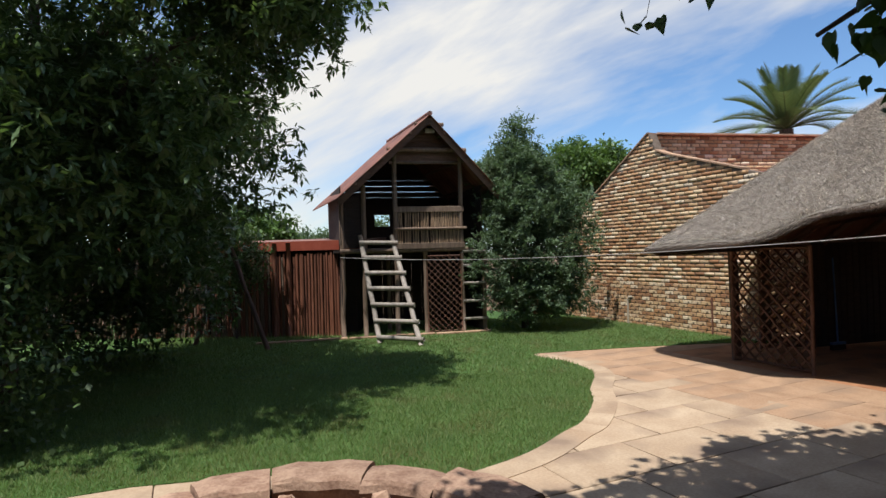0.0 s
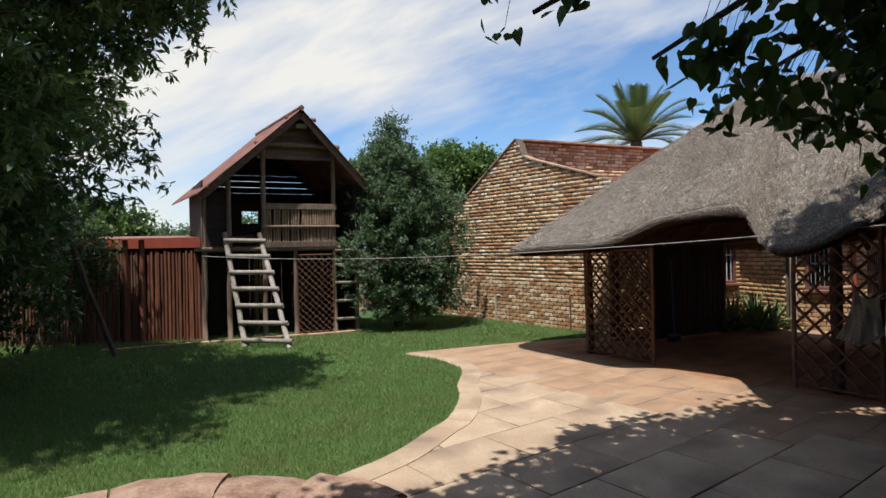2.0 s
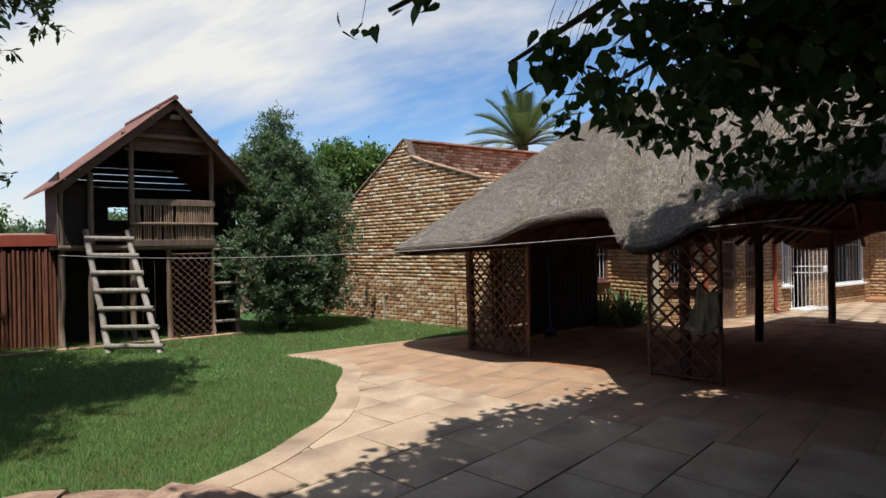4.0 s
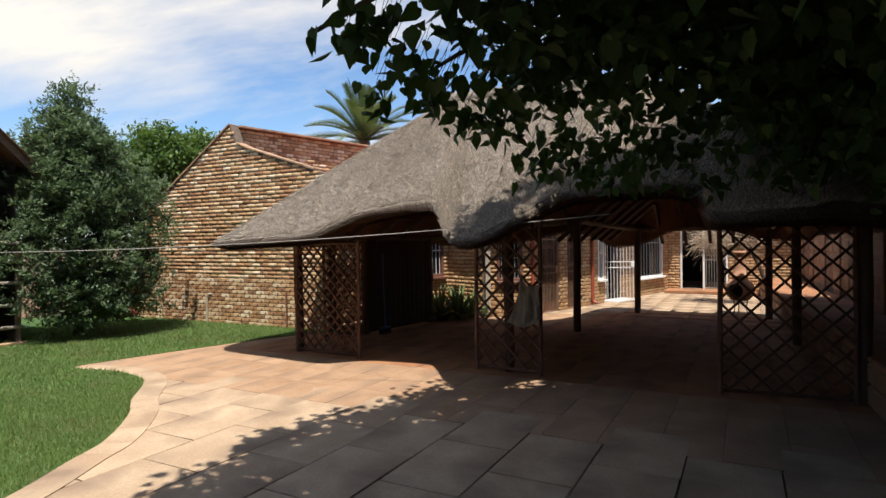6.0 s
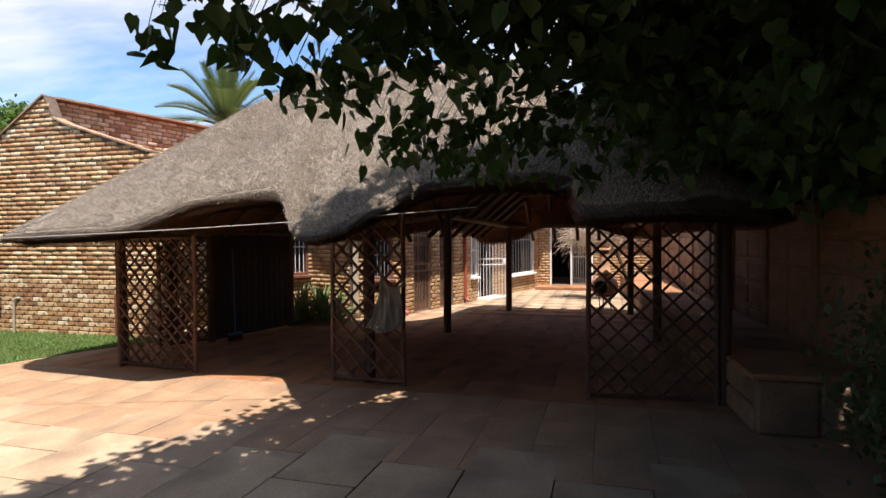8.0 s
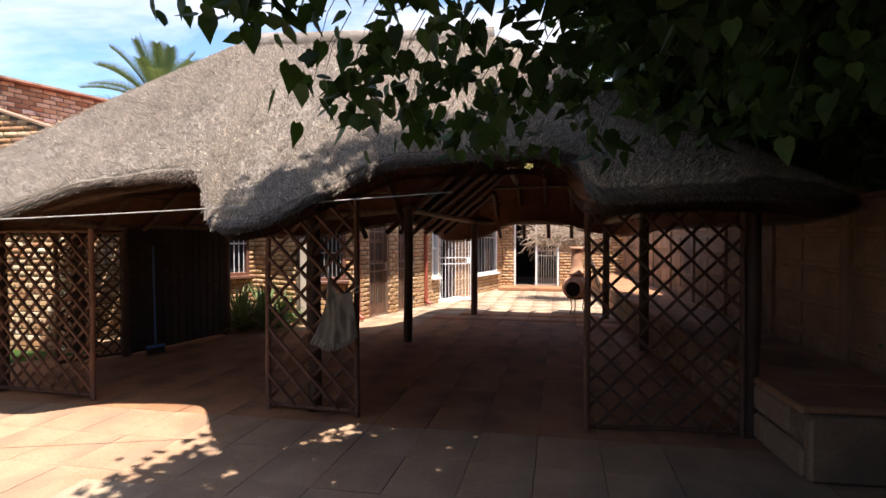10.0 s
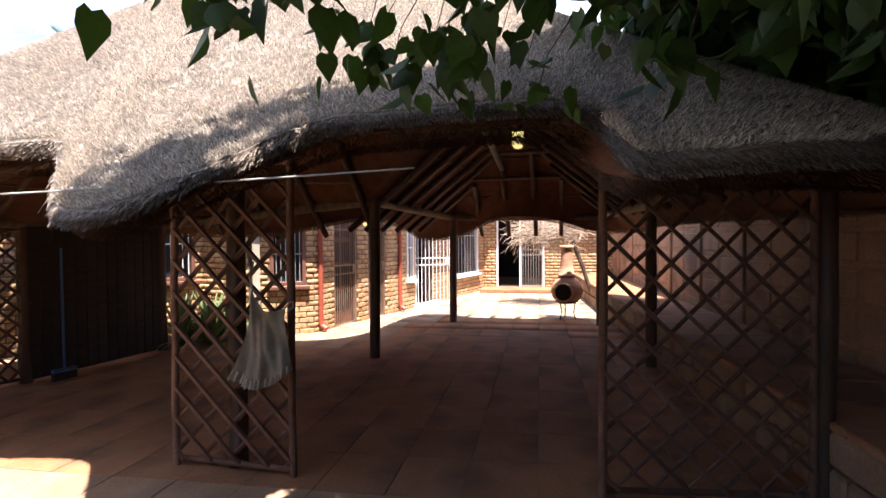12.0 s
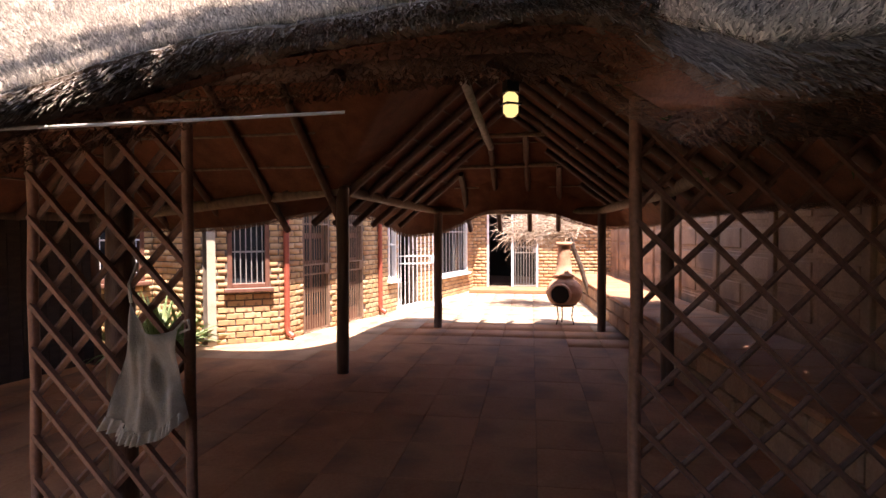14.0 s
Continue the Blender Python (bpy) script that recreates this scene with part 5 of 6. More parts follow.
lattice("lattice_gate", tuple(th(1.30, -0.03, 0)[:2]), tuple(th(2.03, -0.03, 0)[:2]), 1.66, "pale brown lattice gate under the playhouse", 0.135, 0.011, 0.02, group="")
lad = thing("ladder", (-0.8, 10.8, 0), "sunbleached pole ladder leaning on the playhouse platform", "ladder")
la, lb = (Vector((-1.20, 11.0, 0)), Vector((-1.64, 11.84, 2.10))), (Vector((-0.40, 10.57, 0)), Vector((-1.00, 11.90, 2.08)))
for p, q in (la, lb):
    part("rail", pole(p, q, 0.05, 8, 6, 0.01, rnd=rr), M_POLE_PALE, lad, smooth=True)
for i in range(7):
    f = 0.035 + i * 0.145
    p, q = la[0].lerp(la[1], f), lb[0].lerp(lb[1], f)
    d = (q - p).normalized() * 0.06
    off = Vector((0.02, -0.04, 0.05))
    part("rung", pole(p - d + off, q + d + off, 0.043, 8, 3, 0.006, rnd=rr), M_POLE_PALE, lad, smooth=True)
side = thing("side_ladder", th(2.3, 0, 0), "pole rungs fixed beside the lattice gate", "ladder")
part("rail", pole(th(2.55, 0.0, 0), th(2.55, 0.0, 1.75), 0.045, 8, rnd=rr), M_POLE, side, smooth=True)
for z in (0.28, 0.66, 1.04, 1.42, 1.72):
    part("rung", pole(th(2.07, -0.03, z), th(2.6, -0.03, z), 0.033, 7, 3, rnd=rr), M_POLE_PALE, side, smooth=True)
bm = bmesh.new()
for i in range(8):
    box(bm, th(-1.9 + i * 0.6, -0.22 + 0.02 * (i % 3), 0.01), (0.58, 0.14, 0.07), TH_A, bevel=0.01)
tagged(part("edging", bm, M_COPING), "cement edging along the playhouse and fence", "edging", kind="structure")

# ---- pole fence and the tin roofed shed behind ----
FN0, FN1 = (-9.4, 12.95), (-2.05, 12.2)
fence = thing("pole_fence", (-5.5, 12.6, 0), "fence of upright reddish wooden poles", "fence")
rr = random.Random(41)
L = math.hypot(FN1[0] - FN0[0], FN1[1] - FN0[1])
k = 0
s = 0.0
while s < L:
    p = along(FN0, FN1, s, rr.uniform(-0.01, 0.01))
    r = rr.uniform(0.022, 0.036)
    part("slat", pole(p + Vector((0, 0, -0.02)), p + Vector((rr.uniform(-0.015, 0.015), 0, rr.uniform(1.70, 1.80))), r, 6, 3, 0.006, rnd=rr), M_PLANK_RED if s > 6.1 or rr.random() < 0.35 else M_POLE, fence)
    s += r * 2 + rr.uniform(0.002, 0.016)
for s in (4.6, 5.9, 6.2, 7.35):
    p = along(FN0, FN1, s, 0.05)
    part("post", pole(p, p + Vector((0, 0, 2.0)), 0.048, 8, 5, 0.01, rnd=rr), M_PLANK_RED, fence, smooth=True)
shed = thing("shed", (-4.5, 14.2, 0), "low shed with a red tin roof behind the fence", "shed")
part("wall", box(bmesh.new(), (-4.4, 14.3, 0.95), (5.4, 2.8, 1.9), -5.8), M_PLANK_DARK, shed)
part("roof", box(bmesh.new(), (-4.3, 14.2, 2.08), (5.9, 3.6, 0.05), -5.8, 2.5), M_TIN, shed)
part("fascia", box(bmesh.new(), (-4.47, 12.42, 1.93), (5.9, 0.04, 0.20), -5.8), M_RED_STEEL, shed, "red painted fascia board")
gate = thing("red_gate", (2.9, 15.2, 0), "low red steel gate beside the gable wall", "gate")
for i in range(8):
    part("bar", box(bmesh.new(), (2.45 + i * 0.11, 15.15, 0.55), (0.09, 0.02, 1.1)), M_RED_STEEL, gate)
for z in (0.1, 0.6, 1.08):
    part("rail", box(bmesh.new(), (2.83, 15.12, z), (0.9, 0.03, 0.05)), M_RED_STEEL, gate)
swing = thing("swing_frame", (-3.4, 10.7, 0), "dark leaning swing pole with a hanging rope", "swing")
part("leg", pole((-3.20, 10.60, -0.03), (-3.98, 10.9, 1.95), 0.045, 8, rnd=rr), M_POLE_DARK, swing, smooth=True)
part("leg", pole((-4.9, 11.4, -0.03), (-3.98, 10.9, 1.95), 0.045, 8, rnd=rr), M_POLE_DARK, swing, smooth=True)
part("crossbar", pole((-3.98, 10.9, 1.95), (-6.2, 9.6, 1.98), 0.045, 8, rnd=rr), M_POLE_DARK, swing, smooth=True)
part("rope", tube(bmesh.new(), [(-4.35, 10.68, 1.95), (-4.36, 10.69, 0.55)], 0.012, 6), M_ROPE, swing)

# ---- washing line ----
pts = []
for a, b, sag, n_ in ((Vector((-2.05, 11.80, 1.66)), Vector((5.57, 3.69, 1.90)), 0.18, 40),):
    for i in range(n_ + 1):
        t = i / n_
        pts.append(a.lerp(b, t) - Vector((0, 0, sag * 4 * t * (1 - t))))
part("rope", tube(bmesh.new(), pts, 0.0052, 6), M_ROPE, line_ob)

# ---- clay chiminea ----
ch = thing("chiminea", (13.42, 6.05, 0), "terracotta chiminea on a black iron stand", "chiminea")
CX, CY = 13.42, 6.05
prof = [(0.02, 0.28), (0.16, 0.30), (0.26, 0.40), (0.30, 0.52), (0.27, 0.65), (0.19, 0.74), (0.14, 0.78), (0.165, 0.80), (0.165, 0.83), (0.13, 0.85), (0.12, 1.0), (0.105, 1.22), (0.10, 1.30), (0.13, 1.32), (0.13, 1.37), (0.095, 1.37), (0.085, 1.2)]
bm = bmesh.new()
rings = []
for r, z in prof:
    rings.append([bm.verts.new((CX + r * math.cos(a), CY + r * math.sin(a), z)) for a in [2 * math.pi * k / 28 for k in range(28)]])
for a, b in zip(rings, rings[1:]):
    for k in range(28):
        bm.faces.new((a[k], a[(k + 1) % 28], b[(k + 1) % 28], b[k]))
part("body", bm, M_CLAY, ch, "weathered terracotta bowl and flue", smooth=True)
md = Vector((-0.97, -0.16, 0)).normalized()
mc = Vector((CX, CY, 0.52)) + md * 0.26
bm = bmesh.new()
bmesh.ops.create_cone(bm, cap_ends=True, segments=22, radius1=0.18, radius2=0.165, depth=0.10, matrix=Matrix.Translation(mc) @ md.to_track_quat("Z", "Y").to_matrix().to_4x4())
rim_ = part("mouth_rim", bm, M_CLAY, ch)
# flat black disc paints the shaded hollow inside the mouth
bm = bmesh.new()
bmesh.ops.create_circle(bm, cap_ends=True, segments=22, radius=0.145, matrix=Matrix.Translation(mc + md * 0.053) @ md.to_track_quat("Z", "Y").to_matrix().to_4x4())
part("mouth", bm, M_HOLLOW, rim_, "flat black disc for the dark hollow of the mouth")
for k in range(3):
    a = 0.6 + k * 2.094
    p = Vector((CX + 0.16 * math.cos(a), CY + 0.16 * math.sin(a), 0.34))
    part("leg", tube(bmesh.new(), [p, (CX + 0.13 * math.cos(a), CY + 0.13 * math.sin(a), 0.12), (CX + 0.17 * math.cos(a), CY + 0.17 * math.sin(a), 0.0)], 0.011, 6), M_IRON, ch)
part("stand_ring", tube(bmesh.new(), [(CX + 0.2 * math.cos(a), CY + 0.2 * math.sin(a), 0.335) for a in [2 * math.pi * k / 16 for k in range(17)]], 0.011, 6), M_IRON, ch)


# ---- trees ----
def leaf_cloud(name, centres, spread, per, size, mat, parent, seed, shape="oval", droop=0.35, flat=1.0, label=""):
    """Many small leaves round twig ends, joined. shape oval: a rhombus folded along its rib; heart: a broad pointed blade."""
    r = np.random.RandomState(seed)
    centres = np.asarray(centres, float)
    m = len(centres) * per
    c = np.repeat(centres, per, 0) + r.normal(0, 1, (m, 3)) * np.array([spread, spread, spread * flat])
    a = r.uniform(0, 2 * np.pi, m)
    pitch = r.uniform(-1.2, 0.5, m) - droop
    d = np.stack([np.cos(a) * np.cos(pitch), np.sin(a) * np.cos(pitch), np.sin(pitch)], 1)
    side = np.stack([-np.sin(a), np.cos(a), np.zeros(m)], 1)
    roll = r.uniform(-0.8, 0.8, m)
    up = np.cross(side, d)
    side = side * np.cos(roll)[:, None] + up * np.sin(roll)[:, None]
    up = np.cross(side, d)
    s = size * r.uniform(0.65, 1.25, m)[:, None]
    if shape == "heart":
        fold = r.uniform(0.02, 0.16, m)[:, None] * s
        curl = r.uniform(-0.02, 0.22, m)[:, None] * s
        half = ((-0.10, 0.20, 0.5), (0.10, 0.40, 1.0), (0.38, 0.41, 1.0), (0.66, 0.24, 0.6))
        tip, mid = c + d * s * 1.08 - up * curl, c + d * s * 0.4
        pts = [c] + [c + d * s * a_ + side * s * w_ + up * (fold * h_ - curl * max(0.0, a_) ** 2) for a_, w_, h_ in half] + [tip] + [c + d * s * a_ - side * s * w_ + up * (fold * h_ - curl * max(0.0, a_) ** 2) for a_, w_, h_ in half[::-1]]
        v = np.stack(pts, 1).reshape(-1, 3)
        b = np.arange(m)[:, None] * 10
        f = np.concatenate([b + np.array(q) for q in ((0, 1, 2, 3), (0, 3, 4, 5), (0, 5, 6, 7), (0, 7, 8, 9))], 0)
    else:
        wid = 0.30 if shape == "oval" else 0.17
        v = np.stack([c, c + d * s * 0.5 + side * s * wid, c + d * s, c + d * s * 0.5 - side * s * wid], 1).reshape(-1, 3)
        f = np.arange(m * 4).reshape(-1, 4)
    ob = raw_mesh(name, v, f, mat, parent)
    return tagged(ob, label, kind="stuff")


def limbs(root, ends, r0, seed, bend=0.25):
    """Tapered limbs from a fork to each end."""
    rnd = random.Random(seed)
    bm = bmesh.new()
    for e in ends:
        p, q = Vector(root), Vector(e)
        L_ = (q - p).length
        pts = []
        for i in range(7):
            t = i / 6
            w = Vector((rnd.uniform(-1, 1), rnd.uniform(-1, 1), rnd.uniform(-0.3, 1))) * bend * 0.12 * L_ * math.sin(math.pi * t)
            pts.append(p.lerp(q, t) + w + Vector((0, 0, 0.10 * L_ * math.sin(math.pi * t))))
        tube(bm, pts, [r0 * (1 - 0.85 * i / 6) for i in range(7)], 6, rnd=rnd)
    return bm


def blob(c, rad, n, seed, shell=0.55):
    """Twig ends spread in an uneven ellipsoid, denser toward its skin."""
    r = np.random.RandomState(seed)
    d = r.normal(0, 1, (n, 3))
    d /= np.linalg.norm(d, axis=1)[:, None]
    rr_ = (shell + (1 - shell) * r.uniform(0, 1, n)) ** 1.0
    bump = 1 + 0.18 * np.sin(d[:, 0] * 5 + seed) * np.cos(d[:, 2] * 4 + seed * 2) + 0.12 * np.sin(d[:, 1] * 9)
    return np.array(c) + d * np.array(rad) * (rr_ * bump)[:, None]


# big dark tree on the lawn's far side from the terrace
tree = thing("shade_tree", (-5.6, 7.2, 0), "large dark leafy tree overhanging the lawn", "tree")
part("trunk", tube(bmesh.new(), [(-5.6, 7.2, -0.1), (-5.5, 7.2, 0.8), (-5.3, 7.1, 1.7), (-5.0, 7.0, 2.6)], [0.26, 0.2, 0.17, 0.14], 10, jitter=0.06), M_BARK, tree, smooth=True)
ends = [(-2.6, 6.4, 4.2), (-2.2, 7.8, 5.0), (-3.2, 8.6, 5.2), (-4.5, 5.2, 4.6), (-6.5, 8.0, 5.2), (-6.2, 5.5, 4.0), (-3.0, 7.2, 6.2), (-4.8, 7.5, 6.4)]
part("limb", limbs((-5.0, 7.0, 2.5), ends, 0.10, 5), M_BARK, tree, smooth=True)
# the last blob, above the view, is added for its shadow on the lawn
tw = np.concatenate([blob((-3.85, 7.2, 5.0), (2.65, 2.3, 2.1), 700, 1, 0.45), blob((-4.5, 7.3, 3.0), (2.35, 2.2, 1.5), 1000, 3, 0.4), blob((-5.3, 5.3, 2.9), (2.1, 1.9, 2.2), 650, 4, 0.45),
                     blob((-5.2, 9.0, 2.0), (2.0, 1.6, 1.6), 700, 6, 0.45), blob((-7.4, 7.5, 3.6), (2.4, 2.6, 3.0), 800, 7, 0.5), blob((-2.1, 7.0, 5.1), (1.25, 1.3, 0.95), 420, 8, 0.4), blob((-4.5, 9.7, 4.2), (1.7, 1.6, 1.3), 550, 10, 0.4), blob((-3.5, 4.9, 5.3), (1.7, 1.5, 1.1), 260, 11, 0.4)])
tr_ = np.random.RandomState(33)
whorls = np.repeat(tw, 4, 0) + tr_.normal(0, 0.14, (len(tw) * 4, 3))
leaf_cloud("leaves", whorls, 0.028, 9, 0.135, M_LEAF_DARK, tree, 9, "slim", droop=0.1, label="dense dark green narrow leaves")

hedge = thing("hedge", (-5.2, 4.9, 0), "dark shrubs under the large tree", "shrub")
tw = np.concatenate([blob((-5.0, 5.0, 0.9), (1.6, 1.5, 1.1), 380, 12), blob((-7.4, 7.5, 1.1), (2.0, 2.2, 1.3), 260, 13), blob((-5.6, 9.6, 0.9), (1.6, 1.0, 1.0), 200, 14)])
leaf_cloud("leaves", tw, 0.15, 26, 0.085, M_LEAF_DARK, hedge, 15, label="dark shrub leaves")
part("stems", limbs((-5.5, 5.4, 0.0), [(-5.2, 5.2, 1.2), (-6.2, 5.6, 1.3), (-7.2, 7.2, 1.2), (-5.6, 9.2, 1.0)], 0.04, 6), M_BARK, hedge)

creeper = thing("creeper_bush", (-3.9, 11.9, 0), "dark green creeper over the pole fence", "shrub")
tw = np.concatenate([blob((-4.1, 11.9, 1.75), (0.55, 0.35, 0.75), 130, 17), blob((-4.7, 11.9, 1.6), (0.8, 0.4, 1.0), 150, 18)])
leaf_cloud("leaves", tw, 0.09, 26, 0.07, M_LEAF_DARK, creeper, 19, label="dark creeper leaves")
part("stems", limbs((-4.3, 12.1, 0.0), [(-4.0, 12.0, 1.9), (-4.7, 12.0, 2.0)], 0.03, 6), M_BARK, creeper)

# upright shrub tree beside the playhouse
bush = thing("conical_tree", (1.81, 12.55, 0), "bushy cone-shaped evergreen tree beside the playhouse", "tree")
part("trunk", tube(bmesh.new(), [(1.81, 12.55, -0.05), (1.84, 12.56, 0.5), (1.8, 12.6, 2.0), (1.78, 12.6, 4.0)], [0.10, 0.08, 0.06, 0.02], 8), M_BARK, bush, smooth=True)
tw = np.concatenate([blob((1.98, 12.6, 1.65), (1.42, 1.3, 1.35), 800, 21), blob((1.90, 12.6, 2.7), (1.2, 1.1, 1.0), 480, 22), blob((1.80, 12.6, 3.5), (0.74, 0.7, 0.6), 210, 23), blob((1.74, 12.6, 4.1), (0.26, 0.26, 0.55), 70, 24), blob((2.1, 12.4, 0.7), (1.15, 1.0, 0.5), 230, 25)])
tuft = np.repeat(tw, 3, 0) + np.random.RandomState(27).normal(0, 0.10, (len(tw) * 3, 3))
leaf_cloud("leaves", tuft, 0.032, 17, 0.092, M_LEAF_BUSH, bush, 26, "slim", droop=-0.75, label="grey green upswept leaf tufts")
bm = bmesh.new()
for k in range(90):
    e = tw[(k * 13) % len(tw)]
    tube(bm, [(1.81, 12.57, 0.35 + 0.7 * max(0.0, e[2] - 0.8)), ((e[0] + 1.8) / 2, (e[1] + 12.57) / 2, e[2] - 0.25), tuple(e)], [0.018, 0.012, 0.005], 5)
part("branches", bm, M_BARK, bush)

# trees beyond the walls
def far_tree(name, at, h, rad, seed, label, mat=M_LEAF_FAR, n=380, size=0.16, per=34):
    t = thing(name, at, label, "tree")
    x, y, z = at
    part("trunk", tube(bmesh.new(), [(x, y, -0.05), (x + 0.1, y, h * 0.4), (x, y, h * 0.7)], [0.2, 0.15, 0.08], 8), M_BARK, t)
    r_ = random.Random(seed)
    tw_ = [blob((x, y, h - rad), (rad, rad, rad * 0.85), n, seed)]
    for k in range(5):
        a_ = k * 1.26 + r_.random()
        tw_.append(blob((x + rad * 0.75 * math.cos(a_), y + rad * 0.75 * math.sin(a_), h - rad * r_.uniform(0.7, 1.5)), (rad * 0.5,) * 3, n // 5, seed + k))
    tw_ = np.concatenate(tw_)
    part("limb", limbs((x, y, h * 0.4), [tuple(tw_[k * 37 % len(tw_)]) for k in range(14)], 0.07, seed), M_BARK, t)
    leaf_cloud("leaves", tw_, rad * 0.075, per, size, mat, t, seed + 50, label="clumped green leaves")
    return t


far_tree("garden_tree", (5.5, 21.5, 0), 6.15, 1.75, 61, "bright green tree beyond the brick gable")
far_tree("garden_tree", (2.6, 22.5, 0), 5.7, 1.4, 62, "green tree behind the evergreen", M_LEAF_BUSH)
far_tree("garden_tree", (-7.0, 21.0, 0), 3.9, 1.5, 63, "sunlit green tree behind the fence")
far_tree("garden_tree", (-9.2, 19.5, 0), 5.3, 1.3, 64, "feathery green tree behind the fence", M_LEAF_BUSH)
hd = thing("far_trees", (-6, 34, 0), "distant rounded green treetops", "trees")
part("trunk", tube(bmesh.new(), [(-6, 34, -0.06), (-6, 34, 2.4)], 0.15, 6), M_BARK, hd)
leaf_cloud("leaves", np.concatenate([blob((-7.5 + 2.2 * k, 34 + (k % 2), 2.2 + 0.3 * (k % 3)), (1.6, 1.3, 1.3), 130, 70 + k) for k in range(5)]), 0.16, 26, 0.22, M_LEAF_BUSH, hd, 80, label="distant leaves")

# ---- palm ----
PX, PY, PZ = 12.0, 19.6, 5.6
palm = thing("palm_tree", (PX, PY, 0), "tall feather palm behind the house roof", "palm")
part("trunk", tube(bmesh.new(), [(PX, PY, -0.05), (PX, PY, 2.5), (PX, PY, PZ)], [0.28, 0.24, 0.22], 10, jitter=0.05), M_BARK, palm)
r = np.random.RandomState(90)
for k in range(34):
    az, el = k * 2.39996 + r.uniform(-0.2, 0.2), 1.42 - 1.25 * (k / 34)
    L_ = r.uniform(2.5, 3.3)
    d = np.array([math.cos(az), math.sin(az)])
    rib = []
    for i in range(15):
        t = i / 14
        s_ = t * L_
        rib.append(np.array([PX + d[0] * s_ * math.cos(el), PY + d[1] * s_ * math.cos(el), PZ + s_ * math.sin(el) - 0.42 * t * t * L_ * (0.5 + 0.5 * math.cos(el))]))
    rib = np.array(rib)
    bm = bmesh.new()
    tube(bm, [tuple(p) for p in rib], [0.025 * (1 - 0.8 * i / 14) for i in range(15)], 5)
    side = Vector((-d[1], d[0], 0))
    for i in range(1, 57):
        t = i / 57
        p = Vector(rib[0]) if t <= 0 else Vector(rib[int(t * 14)]).lerp(Vector(rib[min(14, int(t * 14) + 1)]), t * 14 % 1)
        tan = (Vector(rib[min(14, int(t * 14) + 1)]) - Vector(rib[int(t * 14)])).normalized()
        ll = 0.58 * math.sin(math.pi * (0.12 + 0.83 * t)) ** 0.7
        for sg in (-1, 1):
            tip = p + side * sg * ll * 0.72 + tan * ll * 0.62 + Vector((0, 0, ll * 0.22))
            w = tan * 0.024
            bm.faces.new([bm.verts.new(q) for q in (p - w, p + w, tip)])
    part("frond", bm, M_PALM, palm)

# ---- overhanging mulberry tree above the terrace ----
mul = thing("mulberry_tree", (5.3, -1.0, 0), "leafy mulberry tree overhanging the terrace, seen from below", "tree")
part("trunk", tube(bmesh.new(), [(5.3, -1.0, -0.1), (5.25, -0.95, 0.9), (5.0, -0.7, 1.8), (4.6, -0.3, 2.9)], [0.24, 0.19, 0.16, 0.13], 10, jitter=0.05), M_BARK, mul, smooth=True)
r = np.random.RandomState(95)
# twig ends in a broad canopy; its fringe hangs lower at the outer edge
CANOPY = [(1.7, 1.95), (2.2, 2.4), (2.8, 2.75), (3.6, 3.1), (4.3, 3.4), (5.1, 3.1), (5.6, 2.3), (7.5, 1.0), (8.2, -1.5), (7.0, -4.0), (4.0, -5.0), (1.0, -4.0), (0.2, -1.5), (0.7, 1.0)]
px_, py_ = r.uniform(0, 8.4, 9500), r.uniform(-5, 4.3, 9500)
keep = inside(CANOPY, px_, py_)
px_, py_ = px_[keep], py_[keep]
near_path = np.exp(-((py_ - 0.58 * px_) / 0.9) ** 2)
low = 2.55 + 0.45 * np.clip(2.8 - px_, 0, 2) + 0.35 * near_path * (px_ < 4.6) + 0.15 * np.sin(px_ * 2.1) * np.cos(py_ * 1.7) + 0.10 * np.sin(px_ * 5.0 + py_ * 4.0)
pz_ = low + r.uniform(0, 1, len(px_)) ** 1.5 * 1.6
# upper leaf layer out of view, added for the shade it casts below
HIGH = [(-2.7, 0.0), (-2.4, 1.6), (-0.9, 2.1), (0.9, 3.0), (1.6, 3.5), (2.6, 3.65), (3.6, 3.8), (4.5, 4.0), (5.6, 3.6), (7.0, 2.6), (8.7, 1.8), (9.5, -1.6), (7.0, -4.5), (3.0, -5.4), (-1.0, -3.5)]
hx, hy = r.uniform(-2.8, 9.6, 13500), r.uniform(-5.5, 4.3, 13500)
keep = inside(HIGH, hx, hy)
hx, hy = hx[keep], hy[keep]
tw = np.concatenate([np.stack([px_, py_, pz_], 1), np.stack([hx, hy, r.uniform(3.9, 5.3, len(hx)) + 0.3 * np.sin(hx * 2) * np.cos(hy * 2)], 1)])
# leaves added over the shelter's far eave and the boundary wall to darken both
SIDE = [(5.5, 2.5), (6.6, 3.0), (8.5, 3.3), (10.5, 3.6), (12.4, 3.4), (12.0, 1.6), (10.0, 0.2), (8.0, -1.0), (6.0, 0.0), (4.8, 1.0)]
qx, qy = r.uniform(4.8, 12.4, 9000), r.uniform(-1.0, 3.6, 9000)
keep = inside(SIDE, qx, qy)
qx, qy = qx[keep], qy[keep]
floor_z = np.clip(2.15 + 0.55 * (qy - (0.52 * qx - 2.0)), 2.15, 4.0)
side_tw = np.stack([qx, qy, floor_z + 0.1 + r.uniform(0, 1, len(qx)) * (5.2 - floor_z)], 1)
